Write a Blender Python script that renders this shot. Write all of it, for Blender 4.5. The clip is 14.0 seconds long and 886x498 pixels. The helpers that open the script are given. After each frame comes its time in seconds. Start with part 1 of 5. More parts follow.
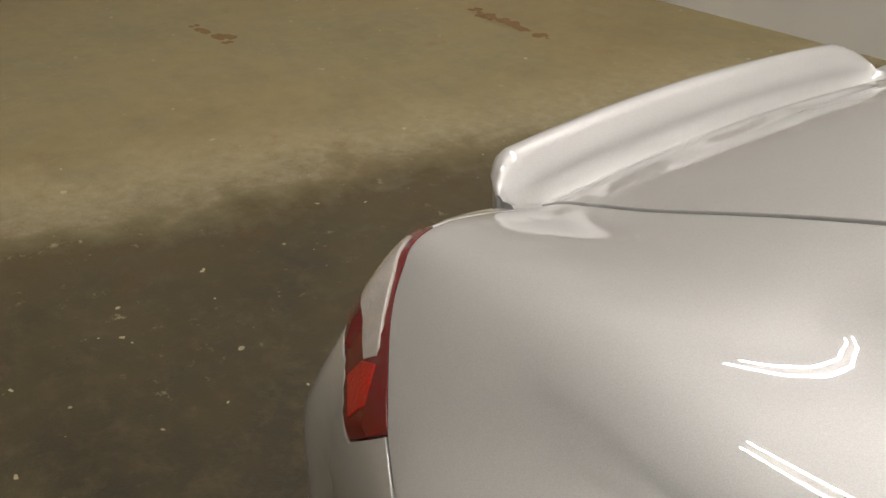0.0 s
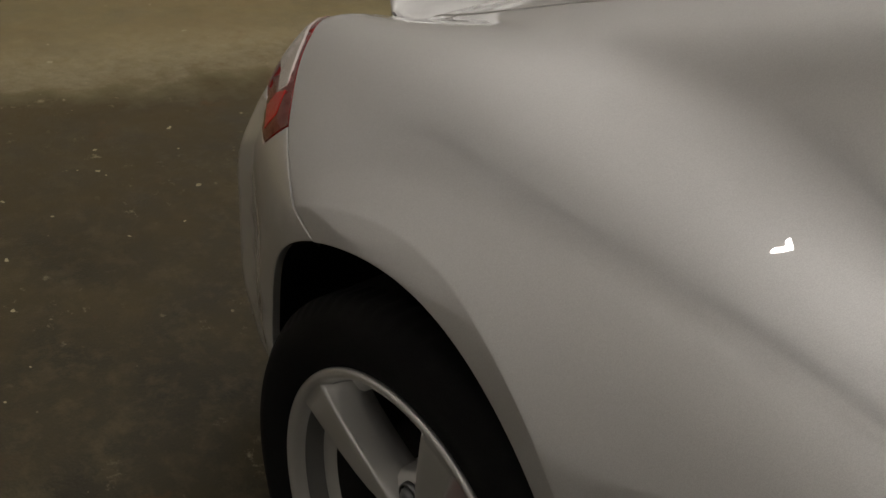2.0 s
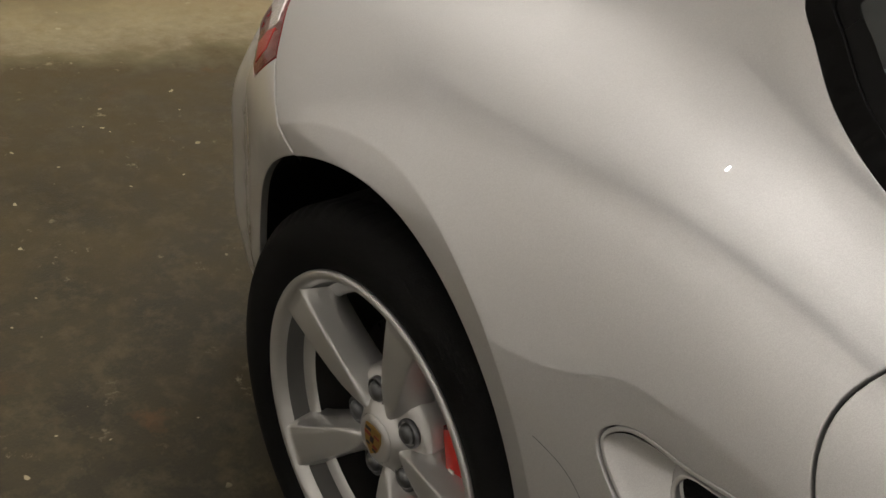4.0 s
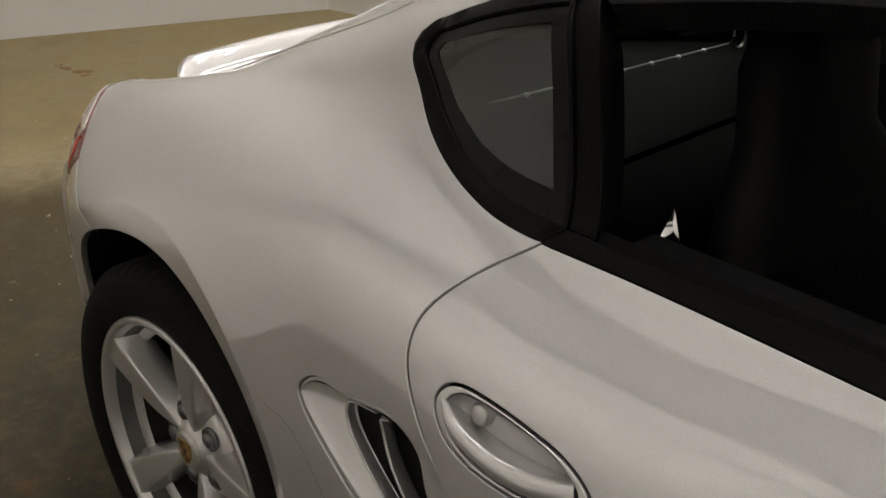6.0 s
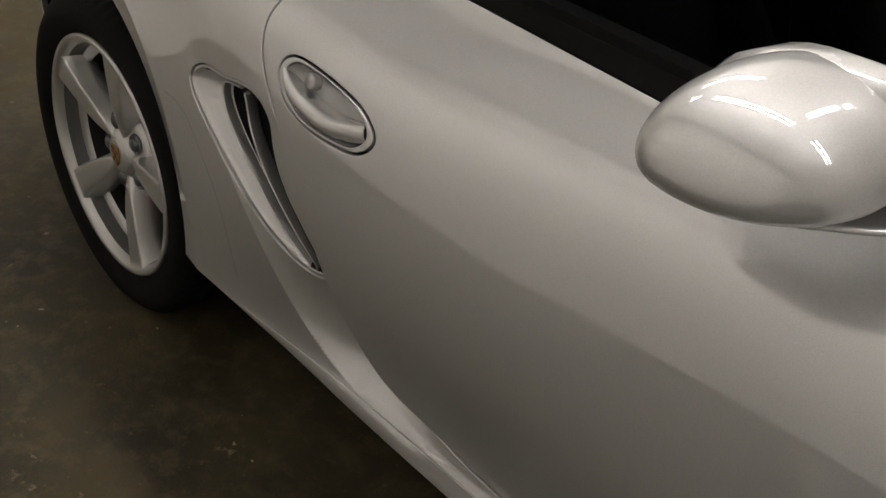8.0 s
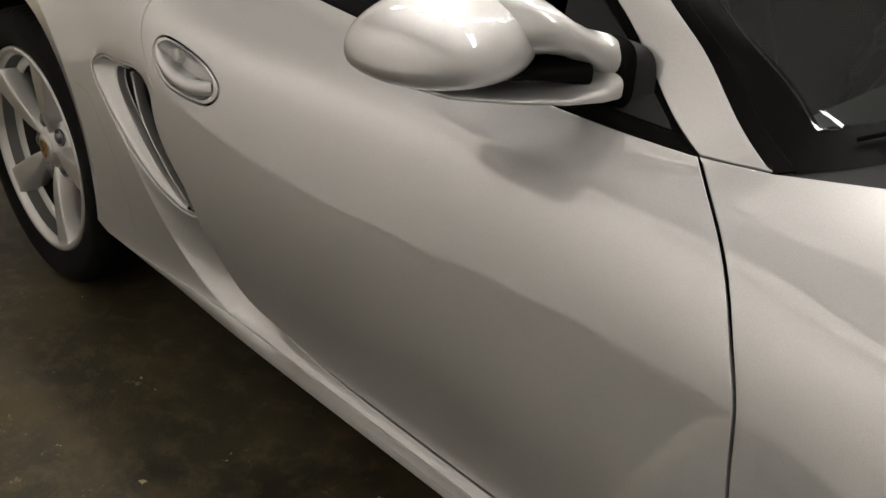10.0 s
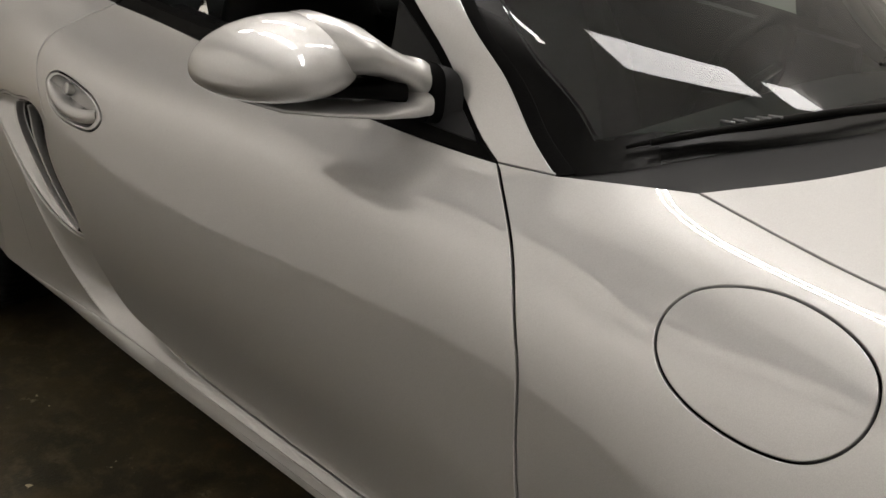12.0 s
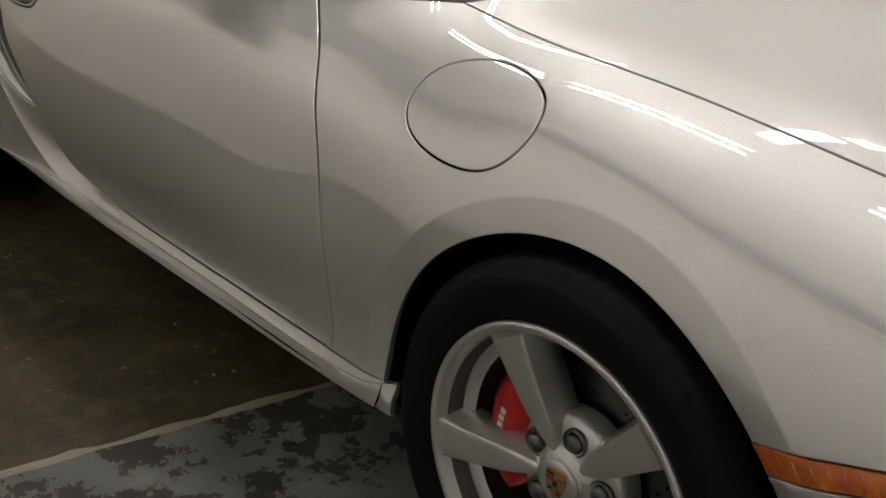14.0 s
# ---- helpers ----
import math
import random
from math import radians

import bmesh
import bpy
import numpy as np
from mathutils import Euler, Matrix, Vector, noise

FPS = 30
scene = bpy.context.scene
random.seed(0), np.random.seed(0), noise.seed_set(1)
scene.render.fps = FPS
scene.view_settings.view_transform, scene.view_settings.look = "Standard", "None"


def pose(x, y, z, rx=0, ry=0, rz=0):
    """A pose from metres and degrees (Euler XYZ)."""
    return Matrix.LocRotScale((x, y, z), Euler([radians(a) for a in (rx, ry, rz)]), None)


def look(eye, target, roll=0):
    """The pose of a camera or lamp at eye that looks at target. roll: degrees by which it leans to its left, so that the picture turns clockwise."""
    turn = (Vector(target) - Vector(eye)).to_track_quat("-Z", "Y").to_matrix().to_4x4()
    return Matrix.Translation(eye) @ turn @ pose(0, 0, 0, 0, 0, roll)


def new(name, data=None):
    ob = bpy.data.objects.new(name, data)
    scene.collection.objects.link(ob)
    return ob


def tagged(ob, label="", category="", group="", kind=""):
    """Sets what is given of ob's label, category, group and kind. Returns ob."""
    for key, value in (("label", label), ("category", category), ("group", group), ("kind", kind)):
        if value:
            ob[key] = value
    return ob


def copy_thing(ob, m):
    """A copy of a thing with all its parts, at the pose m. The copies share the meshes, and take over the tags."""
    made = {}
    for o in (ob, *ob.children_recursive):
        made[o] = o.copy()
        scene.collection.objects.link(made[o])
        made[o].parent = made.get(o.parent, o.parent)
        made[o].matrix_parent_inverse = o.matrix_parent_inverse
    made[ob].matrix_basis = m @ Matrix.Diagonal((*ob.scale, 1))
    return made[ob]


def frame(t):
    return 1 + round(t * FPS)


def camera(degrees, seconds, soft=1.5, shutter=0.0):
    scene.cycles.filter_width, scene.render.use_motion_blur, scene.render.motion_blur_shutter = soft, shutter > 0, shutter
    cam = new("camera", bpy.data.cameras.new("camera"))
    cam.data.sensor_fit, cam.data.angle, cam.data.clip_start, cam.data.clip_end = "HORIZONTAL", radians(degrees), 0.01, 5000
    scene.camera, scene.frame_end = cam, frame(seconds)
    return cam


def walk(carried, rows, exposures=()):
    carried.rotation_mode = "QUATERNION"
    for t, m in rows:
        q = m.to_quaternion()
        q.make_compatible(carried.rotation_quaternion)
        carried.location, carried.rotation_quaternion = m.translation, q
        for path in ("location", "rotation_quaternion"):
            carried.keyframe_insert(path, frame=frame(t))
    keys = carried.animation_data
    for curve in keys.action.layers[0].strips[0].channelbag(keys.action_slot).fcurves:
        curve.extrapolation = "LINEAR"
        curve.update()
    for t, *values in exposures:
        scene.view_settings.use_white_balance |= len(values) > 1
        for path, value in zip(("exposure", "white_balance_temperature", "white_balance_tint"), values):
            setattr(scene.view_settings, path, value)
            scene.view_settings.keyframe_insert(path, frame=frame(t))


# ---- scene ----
from mathutils import geometry

cam = camera(46.3, 14.0)
PATH = [
    (0, (0.19, -1.193, 1.334), (-1.158, -0.108, 0.333), 1.4),
    (0.5, (0.384, -1.268, 1.342), (-0.9, -0.114, 0.333), 1.6),
    (1, (0.571, -1.344, 1.351), (-0.731, -0.19, 0.365), 2.6),
    (1.5, (0.646, -1.382, 1.34), (-0.65, -0.254, 0.315), 5.3),
    (2, (0.68, -1.424, 1.318), (-0.61, -0.306, 0.275), 5.7),
    (2.2, (0.71, -1.445, 1.313), (-0.547, -0.306, 0.255), 7.0),
    (4.3, (0.878, -1.495, 1.301), (-0.43, -0.389, 0.27), 6.4),
    (4.5, (0.903, -1.487, 1.325), (-0.451, -0.377, 0.359), 3.6),
    (5, (1.001, -1.445, 1.341), (-0.354, -0.258, 0.473), 0.6),
    (5.5, (1.179, -1.468, 1.38), (-0.105, -0.212, 0.5), -0.2),
    (6, (1.321, -1.506, 1.381), (0.009, -0.266, 0.52), -0.0),
    (6.5, (1.393, -1.541, 1.361), (0.142, -0.297, 0.418), 4.4),
    (7, (1.454, -1.56, 1.344), (0.224, -0.328, 0.36), 5.4),
    (7.5, (1.568, -1.582, 1.327), (0.323, -0.412, 0.287), 4.8),
    (8, (1.766, -1.588, 1.33), (0.533, -0.441, 0.251), 4.8),
    (8.5, (1.904, -1.587, 1.339), (0.627, -0.468, 0.283), 2.1),
    (9, (2.068, -1.602, 1.348), (0.807, -0.421, 0.341), 2.4),
    (9.2, (2.131, -1.625, 1.342), (0.871, -0.438, 0.34), 2.7),
    (11.3, (2.397, -1.738, 1.351), (1.114, -0.473, 0.483), 4.1),
    (11.5, (2.432, -1.734, 1.346), (1.155, -0.458, 0.483), 4.3),
    (12, (2.556, -1.721, 1.343), (1.293, -0.407, 0.52), 4.4),
    (12.5, (2.782, -1.708, 1.283), (1.479, -0.412, 0.493), 3.7),
    (13, (2.971, -1.703, 1.213), (1.637, -0.464, 0.387), 3.4),
    (13.5, (3.054, -1.7, 1.203), (1.692, -0.516, 0.341), 2.2),
    (14, (3.174, -1.73, 1.199), (1.82, -0.509, 0.378), 2.3),
]
# the filming camera opens and closes its iris on the way: seconds, stops
EXPOSURES = [(0, -0.95), (0.5, -1.1), (1, -1.3), (1.5, -1.5), (2, -1.6), (2.2, -1.6), (4.3, -0.55), (4.5, -0.45), (5, -0.65), (5.5, -0.85), (6, -0.9), (6.5, -0.78), (7, -0.83), (7.5, -0.98), (8, -0.93), (8.5, -0.78), (9, -0.58), (11.5, -0.63), (12, -0.88), (12.5, -1.03), (13, -1.33), (13.5, -1.38), (14, -1.03)]
walk(cam, [(t, look(eye, target, roll)) for t, eye, target, roll in PATH], EXPOSURES)

def glow(name, colour, strength):
    m = bpy.data.materials.new(name)
    m.use_nodes = True
    n = m.node_tree.nodes
    n.clear()
    out, e = n.new("ShaderNodeOutputMaterial"), n.new("ShaderNodeEmission")
    e.inputs[0].default_value, e.inputs[1].default_value = (*colour, 1), strength
    m.node_tree.links.new(e.outputs[0], out.inputs[0])
    return m


# ---- world and lamps ----
world = bpy.data.worlds.new("world")
scene.world = world
world.use_nodes = True
world.node_tree.nodes["Background"].inputs[0].default_value = (1.0, 0.96, 0.9, 1)
world.node_tree.nodes["Background"].inputs[1].default_value = 0.01
TUBE = glow("tube_light", (1.0, 0.948, 0.908), 100.0)
DIFFUSER = glow("lamp_diffuser", (1.0, 0.955, 0.92), 34.0)
CEILING_Z, LAMP_Z = 5.8, 4.25
# centre x, y, turn and half-length of each twin-tube ceiling lamp
# the first is an added fill for the rear floor, no lamp is known there
LAMPS_AND_FILL = [(-1.80, 1.80, 0, 1.2), (-1.72, 0.15, 0, 0.36), (0.45, 0.15, 0, 1.2), (3.60, 0.15, 0, 1.0), (1.55, 1.50, 90, 0.7), (1.60, 3.20, 90, 0.7)]


# ---- materials ----
def material(name, colour, rough=0.5, metal=0.0, coat=0.0, bump=0.0, scale=200.0, vary=0.0, vary_scale=3.0, spec=0.5, second=None, coat_rough=0.03):
    """A surface with grain at two scales: slow drift of colour and fine relief."""
    m = bpy.data.materials.new(name)
    m.use_nodes = True
    t = m.node_tree
    p = t.nodes["Principled BSDF"]
    p.inputs["Roughness"].default_value, p.inputs["Metallic"].default_value = rough, metal
    p.inputs["Coat Weight"].default_value, p.inputs["Coat Roughness"].default_value = coat, coat_rough
    p.inputs["Specular IOR Level"].default_value = spec
    p.inputs["Base Color"].default_value = (*colour, 1)
    geo = t.nodes.new("ShaderNodeTexCoord")
    if vary:
        n = t.nodes.new("ShaderNodeTexNoise")
        n.inputs["Scale"].default_value, n.inputs["Detail"].default_value = vary_scale, 6
        t.links.new(geo.outputs["Object"], n.inputs["Vector"])
        mix = t.nodes.new("ShaderNodeMix")
        mix.data_type = "RGBA"
        dark = second or tuple(c * (1 - vary) for c in colour)
        mix.inputs[6].default_value, mix.inputs[7].default_value = (*dark, 1), (*(min(1, c * (1 + vary * 0.6)) for c in colour), 1)
        t.links.new(n.outputs["Fac"], mix.inputs[0])
        t.links.new(mix.outputs[2], p.inputs["Base Color"])
        r = t.nodes.new("ShaderNodeMapRange")
        r.inputs["To Min"].default_value, r.inputs["To Max"].default_value = max(0, rough - 0.12 * vary - 0.02), min(1, rough + 0.2 * vary + 0.02)
        t.links.new(n.outputs["Fac"], r.inputs["Value"])
        t.links.new(r.outputs[0], p.inputs["Roughness"])
    if bump:
        g = t.nodes.new("ShaderNodeTexNoise")
        g.inputs["Scale"].default_value, g.inputs["Detail"].default_value = scale, 3
        t.links.new(geo.outputs["Object"], g.inputs["Vector"])
        b = t.nodes.new("ShaderNodeBump")
        b.inputs["Strength"].default_value, b.inputs["Distance"].default_value = bump, 0.002
        t.links.new(g.outputs["Fac"], b.inputs["Height"])
        t.links.new(b.outputs[0], p.inputs["Normal"])
    return m


def glass(name, colour, rough=0.0, shine_more=1.6):
    """Thin pane: part see-through, part glossy."""
    m = bpy.data.materials.new(name)
    m.use_nodes = True
    t = m.node_tree
    t.nodes.clear()
    out = t.nodes.new("ShaderNodeOutputMaterial")
    clear, shine, mix, fres = (t.nodes.new("ShaderNode" + k) for k in ("BsdfTransparent", "BsdfGlossy", "MixShader", "Fresnel"))
    clear.inputs[0].default_value = (*colour, 1)
    shine.inputs["Roughness"].default_value = rough
    fres.inputs["IOR"].default_value = 1.52
    boost = t.nodes.new("ShaderNodeMath")
    boost.operation, boost.inputs[1].default_value, boost.use_clamp = "MULTIPLY", shine_more, True
    t.links.new(fres.outputs[0], boost.inputs[0])
    t.links.new(boost.outputs[0], mix.inputs[0])
    t.links.new(clear.outputs[0], mix.inputs[1])
    t.links.new(shine.outputs[0], mix.inputs[2])
    t.links.new(mix.outputs[0], out.inputs[0])
    return m


def silver_paint():
    """Silver metallic lacquer: fine bright flakes under a clear gloss."""
    m = material("silver_metallic_paint", (0.49, 0.483, 0.472), 0.46, 0.64, 1.0, coat_rough=0.005)
    t = m.node_tree
    t.nodes["Principled BSDF"].inputs["Coat IOR"].default_value = 2.45
    p, geo = t.nodes["Principled BSDF"], t.nodes["Texture Coordinate"]
    flake = t.nodes.new("ShaderNodeTexVoronoi")
    flake.inputs["Scale"].default_value = 1400
    t.links.new(geo.outputs["Object"], flake.inputs["Vector"])
    drift = t.nodes.new("ShaderNodeTexNoise")
    drift.inputs["Scale"].default_value, drift.inputs["Detail"].default_value = 2.2, 4
    t.links.new(geo.outputs["Object"], drift.inputs["Vector"])
    mix = t.nodes.new("ShaderNodeMix")
    mix.data_type = "RGBA"
    mix.inputs[6].default_value, mix.inputs[7].default_value = (0.50, 0.497, 0.493, 1), (0.60, 0.597, 0.592, 1)
    t.links.new(flake.outputs["Color"], mix.inputs[0])
    t.links.new(mix.outputs[2], p.inputs["Base Color"])
    r = t.nodes.new("ShaderNodeMapRange")
    r.inputs["To Min"].default_value, r.inputs["To Max"].default_value = 0.46, 0.51
    t.links.new(drift.outputs["Fac"], r.inputs["Value"])
    t.links.new(r.outputs[0], p.inputs["Roughness"])
    return m


def concrete(name, base, dark, worn, edge=None, paint=False):
    """Old concrete: blotches, fine grit, light scuffs; past an uneven edge dark and grimy, with light painted in near
    it, or flaking grey paint.
    """
    m = bpy.data.materials.new(name)
    m.use_nodes = True
    t = m.node_tree
    p = t.nodes["Principled BSDF"]
    p.inputs["Specular IOR Level"].default_value = 0.35
    geo = t.nodes.new("ShaderNodeTexCoord")

    def noise_at(scale, detail=8, rough=0.6, warp=0.0):
        n = t.nodes.new("ShaderNodeTexNoise")
        n.inputs["Scale"].default_value, n.inputs["Detail"].default_value, n.inputs["Roughness"].default_value = scale, detail, rough
        n.inputs["Distortion"].default_value = warp
        t.links.new(geo.outputs["Object"], n.inputs["Vector"])
        return n.outputs["Fac"]

    def ranged(v, a, b, lo=0.0, hi=1.0):
        r = t.nodes.new("ShaderNodeMapRange")
        for k, q in zip(("From Min", "From Max", "To Min", "To Max"), (a, b, lo, hi)):
            r.inputs[k].default_value = q
        t.links.new(v, r.inputs["Value"])
        return r.outputs[0]

    def mixed(f, a, b):
        x = t.nodes.new("ShaderNodeMix")
        x.data_type = "RGBA"
        for i, v in ((0, f), (6, a), (7, b)):
            if isinstance(v, tuple):
                x.inputs[i].default_value = (*v, 1)
            elif isinstance(v, float):
                x.inputs[i].default_value = v
            else:
                t.links.new(v, x.inputs[i])
        return x.outputs[2]

    def maths(op, a, b):
        x = t.nodes.new("ShaderNodeMath")
        x.operation = op
        for i, v in ((0, a), (1, b)):
            if isinstance(v, float):
                x.inputs[i].default_value = v
            else:
                t.links.new(v, x.inputs[i])
        return x.outputs[0]

    big, mid, fine, grit = noise_at(0.9, 6, 0.6, 0.2), noise_at(4.5, 9, 0.68, 0.15), noise_at(22, 7, 0.7), noise_at(160, 3, 0.6)
    col = mixed(ranged(mid, 0.3, 0.7), tuple(c * 0.74 for c in base), tuple(c * 1.2 for c in base))
    col = mixed(ranged(big, 0.45, 0.75, 0.0, 0.7), col, (base[0] * 1.12, base[1] * 0.95, base[2] * 0.78))
    col = mixed(ranged(noise_at(12, 8, 0.72), 0.40, 0.70, 0.0, 0.5), col, tuple(c * 1.3 for c in base))
    col = mixed(ranged(noise_at(1.7, 7, 0.7), 0.52, 0.72, 0.0, 0.6), col, (base[0] * 0.62, base[1] * 0.66, base[2] * 0.72))
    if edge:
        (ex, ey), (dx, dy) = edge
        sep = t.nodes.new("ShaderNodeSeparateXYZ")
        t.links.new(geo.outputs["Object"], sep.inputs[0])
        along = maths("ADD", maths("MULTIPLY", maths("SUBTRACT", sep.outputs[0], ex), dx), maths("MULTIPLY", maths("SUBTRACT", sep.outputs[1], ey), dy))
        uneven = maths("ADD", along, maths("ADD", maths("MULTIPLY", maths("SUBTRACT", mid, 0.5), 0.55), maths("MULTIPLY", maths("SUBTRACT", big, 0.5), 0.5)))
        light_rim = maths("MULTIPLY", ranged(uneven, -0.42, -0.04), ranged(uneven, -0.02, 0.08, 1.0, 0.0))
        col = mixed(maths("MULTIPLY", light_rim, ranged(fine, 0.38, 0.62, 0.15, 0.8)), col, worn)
        lit_grime = mixed(ranged(mid, 0.34, 0.68), tuple(c * 0.28 for c in dark), tuple(c * 2.4 for c in dark))
        lit_grime = mixed(ranged(noise_at(14, 8, 0.72), 0.48, 0.64, 0.0, 0.75), lit_grime, tuple(c * 5.4 for c in dark))
        lit_grime = mixed(ranged(noise_at(2.3, 6, 0.65), 0.50, 0.66, 0.0, 0.8), lit_grime, (dark[0] * 3.0, dark[1] * 2.6, dark[2] * 1.8))
        # paler again towards the edge, in place of stronger lamp light behind the tail
        lit_grime = mixed(maths("MULTIPLY", ranged(uneven, 0.0, 2.0, 0.95, 0.0), ranged(mid, 0.30, 0.62, 0.4, 1.0)), lit_grime, (dark[0] * 4.8, dark[1] * 4.3, dark[2] * 3.2))
        col = mixed(maths("MULTIPLY", ranged(uneven, -0.13, 0.22), ranged(big, 0.25, 0.6, 1.0, 0.88)), col, lit_grime)
    col = mixed(maths("MULTIPLY", ranged(noise_at(18, 8, 0.75), 0.59, 0.68), ranged(noise_at(2.1, 4), 0.48, 0.58, 0.0, 0.7)), col, worn)
    flecks = ranged(noise_at(26, 2, 0.5), 0.715, 0.735)
    col = mixed(maths("MULTIPLY", flecks, ranged(noise_at(2.6, 3), 0.44, 0.52, 0.0, 0.95)), col, tuple(c * 1.2 for c in worn))
    col = mixed(maths("MULTIPLY", ranged(noise_at(6, 7, 0.68), 0.60, 0.70), ranged(noise_at(1.1, 3), 0.46, 0.58, 0.0, 0.45)), col, (0.20, 0.085, 0.025))
    col = mixed(ranged(grit, 0.3, 0.75, 0.0, 0.16), col, (0.02, 0.018, 0.014))
    height = maths("ADD", maths("MULTIPLY", fine, 0.6), maths("MULTIPLY", grit, 0.5))
    if paint:
        flake = ranged(noise_at(9, 9, 0.72, 0.1), 0.50, 0.52)
        tint = mixed(ranged(mid, 0.35, 0.65), (0.10, 0.104, 0.098), (0.19, 0.195, 0.182))
        rim = maths("MULTIPLY", ranged(noise_at(9, 9, 0.72, 0.1), 0.488, 0.500), ranged(noise_at(9, 9, 0.72, 0.1), 0.514, 0.502))
        col = mixed(flake, mixed(ranged(mid, 0.35, 0.65), (0.030, 0.028, 0.024), (0.07, 0.064, 0.054)), tint)
        col = mixed(rim, col, (0.22, 0.22, 0.20))
        height = maths("ADD", height, maths("MULTIPLY", flake, 1.5))
    t.links.new(col, p.inputs["Base Color"])
    t.links.new(ranged(mid, 0.3, 0.7, 0.42, 0.72), p.inputs["Roughness"])
    b = t.nodes.new("ShaderNodeBump")
    b.inputs["Strength"].default_value, b.inputs["Distance"].default_value = 0.5, 0.004
    t.links.new(height, b.inputs["Height"])
    t.links.new(b.outputs[0], p.inputs["Normal"])
    return m


PAINT = silver_paint()
RUBBER = material("black_rubber", (0.004, 0.004, 0.004), 0.8, bump=0.25, scale=400, vary=0.3, vary_scale=40, spec=0.08)
TYRE = material("tyre_rubber", (0.006, 0.006, 0.0058), 0.8, bump=0.4, scale=500, vary=0.4, vary_scale=14, spec=0.12)
TRIM = material("satin_black_trim", (0.005, 0.0048, 0.0045), 0.40, bump=0.12, scale=900, vary=0.15, vary_scale=8, spec=0.05)
PLASTIC = material("grained_black_plastic", (0.014, 0.0145, 0.016), 0.48, bump=0.4, scale=1100, vary=0.2, vary_scale=6, spec=0.32)
ALLOY = material("silver_alloy", (0.58, 0.575, 0.56), 0.35, 0.70, 0.5, vary=0.08, vary_scale=9, coat_rough=0.08)
# the rim's inner parts: darker than the alloy, the barrel darkest
BARREL = material("dark_rim_barrel", (0.045, 0.044, 0.042), 0.5, 0.7, vary=0.25, vary_scale=12)
RIM_WELL = material("darker_rim_well", (0.15, 0.148, 0.143), 0.45, 0.7, vary=0.2, vary_scale=12)
STEEL = material("brake_disc_steel", (0.07, 0.068, 0.066), 0.45, 0.9, bump=0.1, scale=300, vary=0.2, vary_scale=20)
BOLT = material("dark_bolt_steel", (0.16, 0.165, 0.17), 0.34, 0.9, vary=0.2, vary_scale=60)
RED = material("red_caliper_lacquer", (0.48, 0.010, 0.006), 0.35, 0.0, 0.3, vary=0.2, vary_scale=30)
WHITE_MARK = material("white_print", (0.7, 0.7, 0.68), 0.5)
CHROME = material("bright_chrome", (0.72, 0.72, 0.7), 0.12, 1.0)
GOLD = material("gold_enamel", (0.42, 0.27, 0.07), 0.35, 0.7, 0.5)
CREST_RED = material("red_enamel", (0.25, 0.02, 0.015), 0.35, 0.0, 0.5)
CREST_BLACK = material("black_enamel", (0.015, 0.014, 0.013), 0.35, 0.0, 0.5)
LENS_RED = material("red_lens", (0.15, 0.003, 0.003), 0.25, 0.0, 0.45, spec=0.1, vary=0.15, vary_scale=30)
LENS_BRIGHT = material("bright_red_reflector", (0.42, 0.010, 0.006), 0.3, 0.0, 0.4, spec=0.1, bump=0.5, scale=260, vary=0.15, vary_scale=60)
LENS_CLEAR = material("frosted_clear_lens", (0.52, 0.47, 0.43), 0.22, 0.1, 1.0, bump=0.5, scale=220, vary=0.2, vary_scale=50)
LENS_AMBER = material("amber_lens", (0.66, 0.17, 0.004), 0.22, 0.0, 1.0, bump=0.6, scale=260, vary=0.45, vary_scale=45, second=(0.25, 0.03, 0.002))
CABIN = material("black_cabin_cloth", (0.004, 0.004, 0.004), 0.95, bump=0.6, scale=700, vary=0.25, vary_scale=18, spec=0.05)
LEATHER = material("black_leather", (0.005, 0.005, 0.005), 0.6, bump=0.5, scale=320, vary=0.2, vary_scale=14, spec=0.1)
COVER = material("grey_luggage_cover", (0.009, 0.010, 0.0095), 0.85, bump=0.4, scale=500, vary=0.25, vary_scale=9, spec=0.1)
MESH = material("dark_scoop_mesh", (0.012, 0.012, 0.012), 0.7, bump=0.8, scale=420, vary=0.3, vary_scale=60, spec=0.1)
GLASS = glass("green_tinted_glass", (0.42, 0.50, 0.46))
SCREEN = glass("windscreen_glass", (0.30, 0.36, 0.33), 0.0, 0.65)
FRIT = material("black_glass_border", (0.004, 0.004, 0.004), 0.25, spec=0.1)
WALL_NEAR = material("grey_wall_paint", (0.80, 0.785, 0.755), 0.8, bump=0.25, scale=60, vary=0.10, vary_scale=1.6)
WALL = material("white_wall_paint", (0.70, 0.685, 0.65), 0.75, bump=0.25, scale=60, vary=0.10, vary_scale=1.6)
CEIL = material("ceiling_board", (0.82, 0.81, 0.78), 0.8, bump=0.3, scale=80, vary=0.12, vary_scale=1.2)
BEAM = material("dull_dark_tray", (0.05, 0.047, 0.042), 0.8, bump=0.8, scale=30, vary=0.6, vary_scale=6)
LAMP_WHITE = material("white_lamp_housing", (0.75, 0.75, 0.72), 0.4, vary=0.05)
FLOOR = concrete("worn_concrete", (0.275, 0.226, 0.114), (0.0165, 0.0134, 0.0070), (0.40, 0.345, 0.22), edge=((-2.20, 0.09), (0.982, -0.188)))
FLOOR_PAINT = concrete("flaking_grey_floor_paint", (0.12, 0.11, 0.09), (0.08, 0.07, 0.05), (0.33, 0.32, 0.29), paint=True)
JOINT = material("pale_joint_mortar", (0.30, 0.27, 0.21), 0.85, bump=0.8, scale=90, vary=0.5, vary_scale=9)
